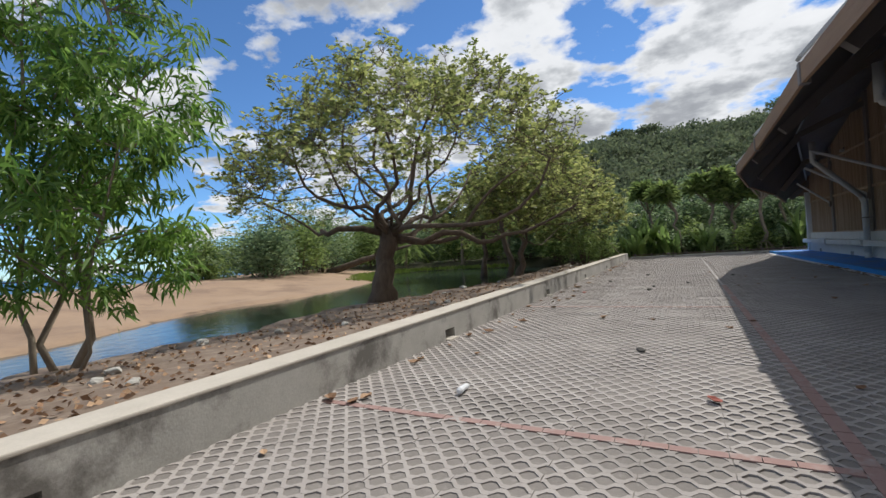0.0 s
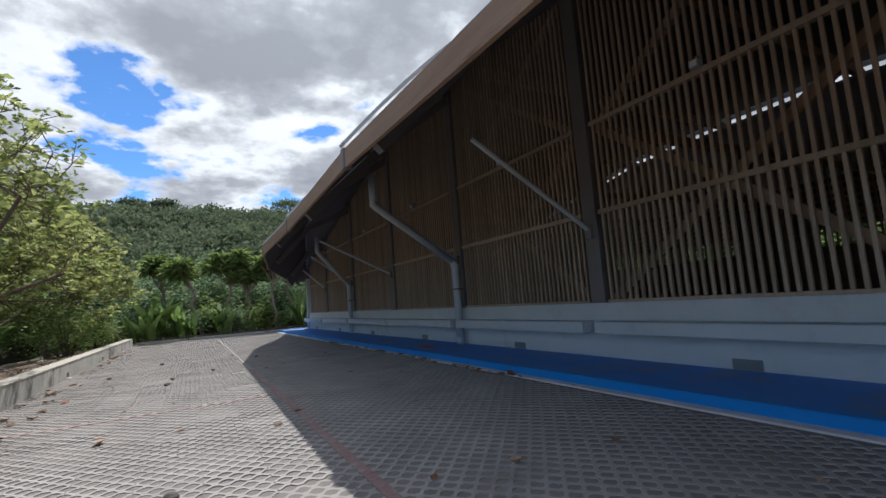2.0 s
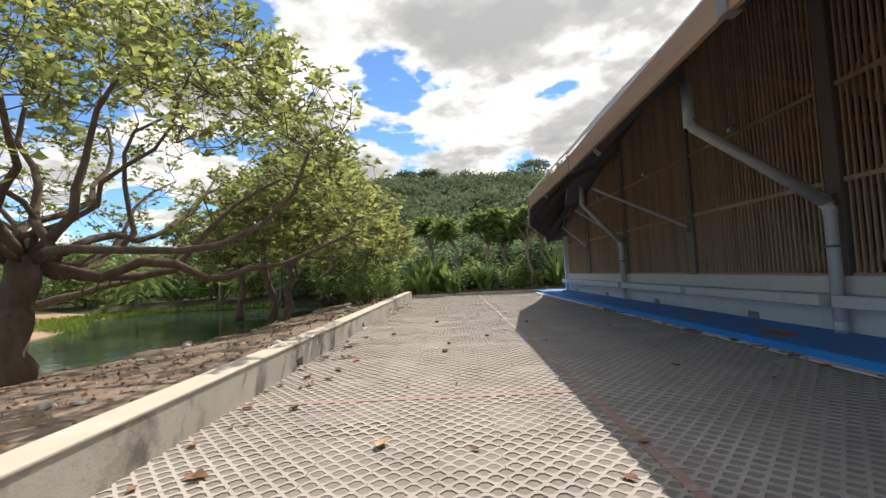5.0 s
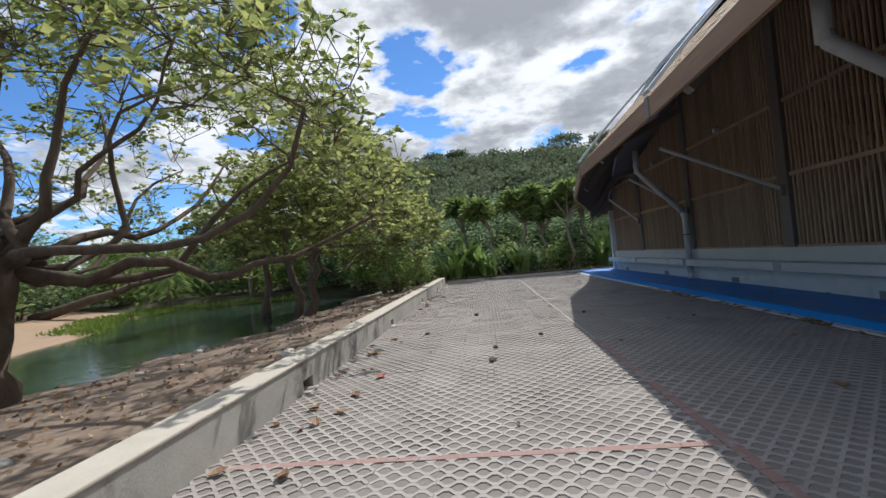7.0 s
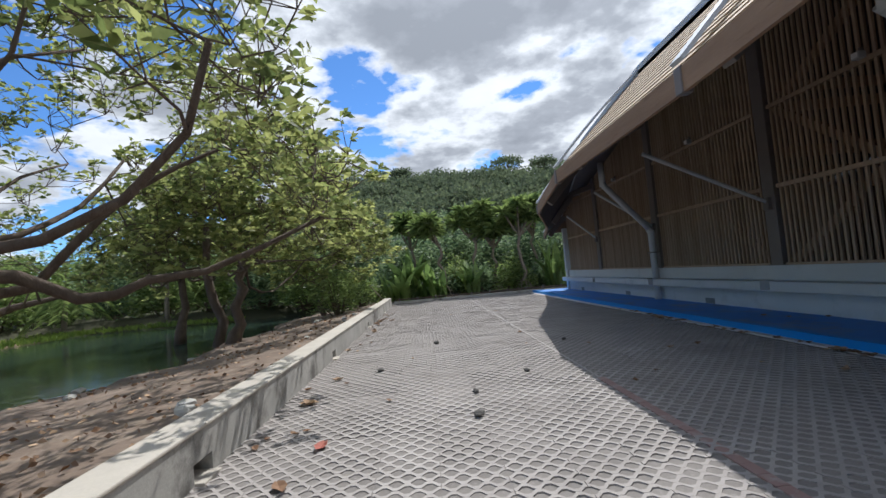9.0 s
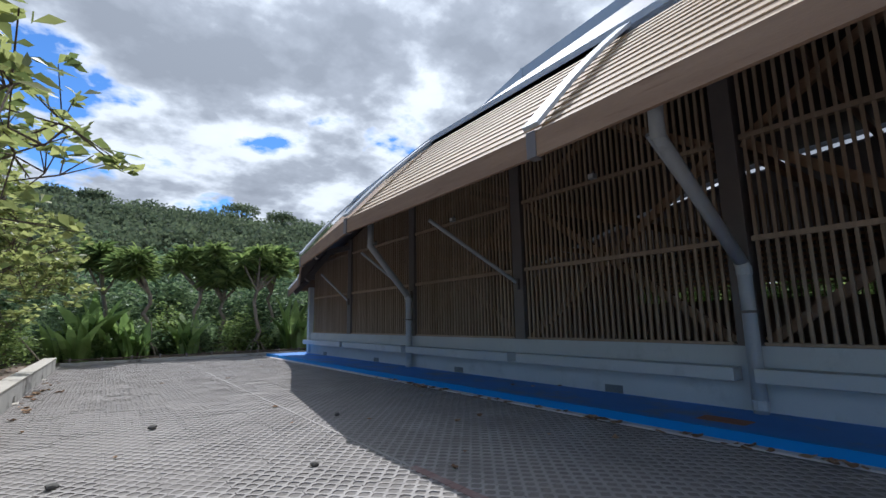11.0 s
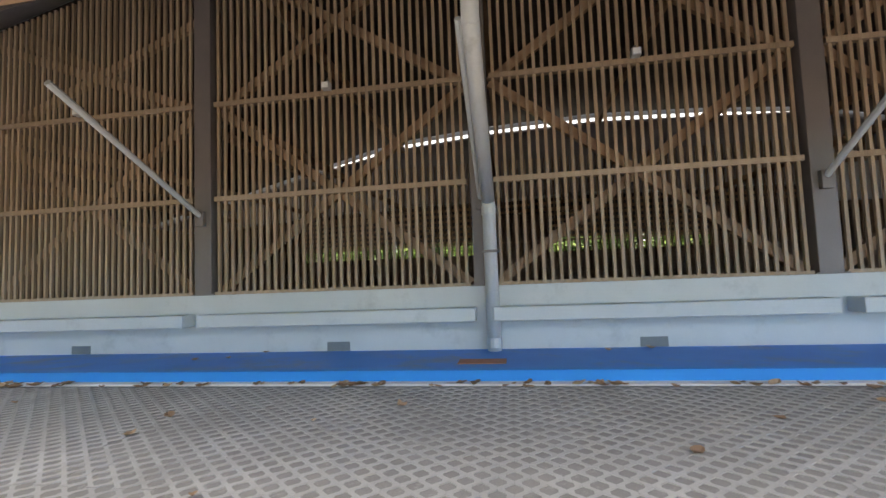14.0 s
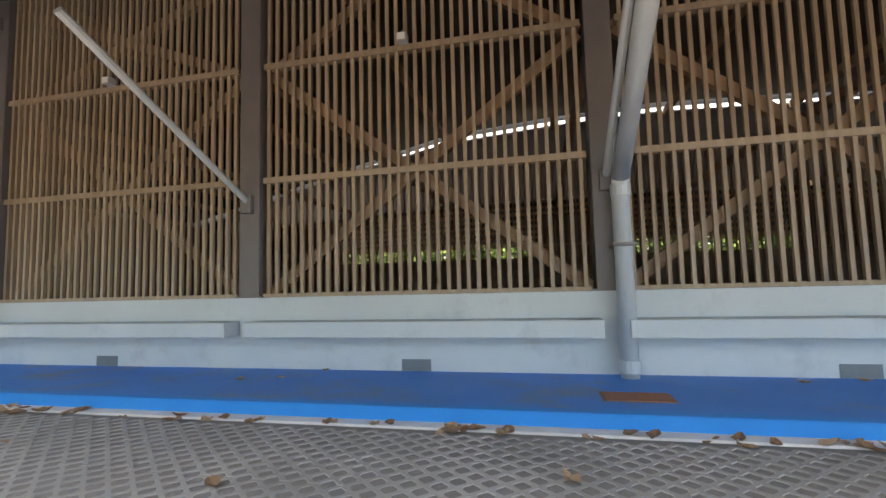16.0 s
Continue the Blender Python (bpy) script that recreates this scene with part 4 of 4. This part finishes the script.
def litter():
    rng = np.random.default_rng(77)
    spots = [(-2.79, 0.70, 0.16), (-3.22, 2.92, 0.15), (-7.72, -4.2, 0.2), (-8.84, -0.08, 0.2), (-6.2, -8.4, 0.16)]
    for i, (x, y, s) in enumerate(spots):
        dead_leaf(x, y, 0.0, s, 400 + i, RED_LEAF if i in (3, 4) else DEAD, "reddish dry leaf lying on the pavers" if i in (3, 4) else "curled dry brown leaf lying on the paving")
    for i in range(84):
        dead_leaf(-1.97 + rng.normal(0, 0.07), rng.uniform(-5, 9), 0.005, rng.uniform(0.07, 0.2), 420 + i, label="dry brown leaf along the blue kerb", group="leaves along the kerb")
    for i in range(60):
        dead_leaf(-9.62 + abs(rng.normal(0, 0.28)), rng.uniform(-12, 15), 0.0, rng.uniform(0.08, 0.22), 480 + i)
    for i in range(34):
        dead_leaf(rng.uniform(-9, -2.5), rng.uniform(-11, 16), 0.0, rng.uniform(0.06, 0.15), 560 + i)
    for i in range(6):
        dead_leaf(rng.uniform(-0.9, -0.1), rng.uniform(-3, 6), 0.11, 0.13, 600 + i, label="dry leaf lying on the blue walkway", group="leaves on the walkway")
    # leaf litter on the bank
    n = 4200
    y = -14 + 34 * rng.uniform(0, 1, n) ** 3.0
    x = -10.3 - rng.uniform(0, 1, n) * 6.0
    z = np.array([ground_height(a, b) for a, b in zip(x, y)]) + 0.02
    d = np.stack([rng.normal(size=n), rng.normal(size=n), rng.uniform(0, 0.25, n)], 1)
    tagged(leaf_mesh("leaf_litter", np.stack([x, y, z], 1), d, 0.10, 0.06, DEAD, None, "", 0.1, rng), "dry brown leaf litter over the soil bank", "leaf litter", kind="stuff")
    for i, (x, y, s) in enumerate(((-6.9, -6.71, 0.07), (-7.24, 0.40, 0.08), (-7.18, 1.33, 0.06), (-8.6, 3.2, 0.07), (-7.6, 5.6, 0.08), (-5.0, 4.6, 0.06), (-6.3, 2.2, 0.06))):
        bm = bmesh.new()
        bmesh.ops.create_icosphere(bm, subdivisions=2, radius=s)
        for v in bm.verts:
            v.co *= 0.8 + 0.35 * noise.noise(v.co * 14 + Vector((i, 0, 0)))
            v.co.z *= 0.55
        ob = part("stone", bm, STONE)
        ob.location = (x, y, s * 0.4)
        tagged(ob, "small dark stone lying on the pavers", "stone", "loose stones")
    b = thing("plastic_bottle", "crushed clear plastic bottle lying on the pavers", "bottle", "", (-8.36, -8.78, 0.035))
    part("body", tube([(0, -0.10, 0), (0, -0.08, 0.005), (0, 0.0, 0.012), (0, 0.07, 0.005), (0, 0.10, 0)], [0.025, 0.036, 0.03, 0.034, 0.014], 10), CLEAR, b)
    part("cap", tube([(0, 0.10, 0), (0, 0.122, 0)], 0.015, 8), WHITE_WALL, b)
    for i in range(26):
        yy = rng.uniform(-13, 18)
        xx = rng.uniform(-15.5, -10.5)
        s = rng.uniform(0.06, 0.16)
        bm = bmesh.new()
        bmesh.ops.create_icosphere(bm, subdivisions=2, radius=s)
        for v in bm.verts:
            v.co *= 0.8 + 0.4 * noise.noise(v.co * 9 + Vector((i, 3, 0)))
            v.co.z *= 0.6
        ob = part("stone", bm, CONCRETE)
        ob.location = (xx, yy, ground_height(xx, yy) + s * 0.25)
        tagged(ob, "pale stone lying on the soil bank", "stone", "stones on the bank")


litter()


# ---- grid pavers ----
PITCH, ROW, STRIP_W = 0.1714, 0.1, 0.050
UNIT_X, UNIT_Y = 3 * PITCH, 4 * ROW


def paver_geometry():
    """Four wavy concrete strips that meet at their crests and leave diamond holes."""
    verts, faces = [], []
    amp = (ROW - STRIP_W) / 2 + 0.002
    prof = [(0.0, 1), (0.12, 1), (0.38, -1), (0.62, -1), (0.88, 1), (1.0, 1)]
    xs, ys = [], []
    for p in range(3):
        for f, s in prof[(0 if p == 0 else 1):]:
            xs.append((p + f) * PITCH)
            ys.append(s)
    for r in range(4):
        sign = 1 if r % 2 else -1
        y0 = (r + 0.5) * ROW
        first = len(verts)
        gap = 0.003
        for i, (x, s) in enumerate(zip(xs, ys)):
            x = min(max(x, gap), UNIT_X - gap)
            yc = y0 + sign * s * amp
            for dy, z in ((-STRIP_W / 2, -0.05), (-STRIP_W / 2 + 0.003, 0.0), (STRIP_W / 2 - 0.003, 0.0), (STRIP_W / 2, -0.05)):
                verts.append((x, yc + dy, z))
        n = len(xs)
        for i in range(n - 1):
            a = first + 4 * i
            for k in range(3):
                faces.append((a + k, a + 4 + k, a + 5 + k, a + 1 + k))
        faces.append((first, first + 1, first + 2, first + 3))
        faces.append((first + 4 * n - 1, first + 4 * n - 2, first + 4 * n - 3, first + 4 * n - 4))
    return verts, faces


def paving():
    g = thing("paving", "grey concrete grid pavers with diamond openings", "paving", kind="structure")
    verts, faces = paver_geometry()
    me = bpy.data.meshes.new("paver")
    me.from_pydata(verts, [], faces)
    me.materials.append(PAVER)
    rest_v, rest_f = [], []
    v0, f0 = np.array(verts), np.array(faces)
    rng = np.random.default_rng(3)
    nx, ny = int(7.8 / UNIT_X), int(37.5 / UNIT_Y)
    x_start = -9.76
    for j in range(ny):
        y = -16.3 + j * UNIT_Y
        for i in range(nx):
            x = x_start + i * UNIT_X
            dz = rng.normal(0, 0.0022)
            near = (x < -4.5 and -9.6 < y < -4.6) or (-5.0 < x and 0.0 < y < 3.0) or (-8.6 < x < -5.2 and -4.6 < y < 1.6)
            if near:
                ob = new("paver", me)
                ob.parent = g
                ob.location = (x, y, dz)
            else:
                rest_f.append(f0 + len(rest_v) * len(v0))
                rest_v.append(v0 + np.array([x, y, dz]))
    rest = link_mesh("pavers_beyond", np.concatenate(rest_v), np.concatenate(rest_f).tolist(), PAVER, g)
    tagged(rest, kind="stuff")
    # painted red lines over the pavers, broken at the joints
    def line(x0, x1, y0, y1, along_y):
        bm = bmesh.new()
        a, b = (y0, y1) if along_y else (x0, x1)
        while a < b - 0.02:
            e = min(a + 0.1714, b) - 0.006
            z = 0.004 + rng.uniform(-0.0015, 0.0015)
            if along_y:
                box(x0, x1, a, e, -0.03, z, bm=bm)
            else:
                box(a, e, y0, y1, -0.03, z, bm=bm)
            a += 0.1714
        part("painted_line", bm, RED_PAVER, g, "faded red marking line")

    line(-5.52, -5.42, -16, 1.5, True)
    part("edge_line", box(-5.5, -5.465, 1.5, 20.5, -0.03, 0.0035), PAVER, g, "cement edging line")
    for y in (-9.42, -2.72):
        line(-9.6, -5.522, y - 0.04, y + 0.04, False)


paving()
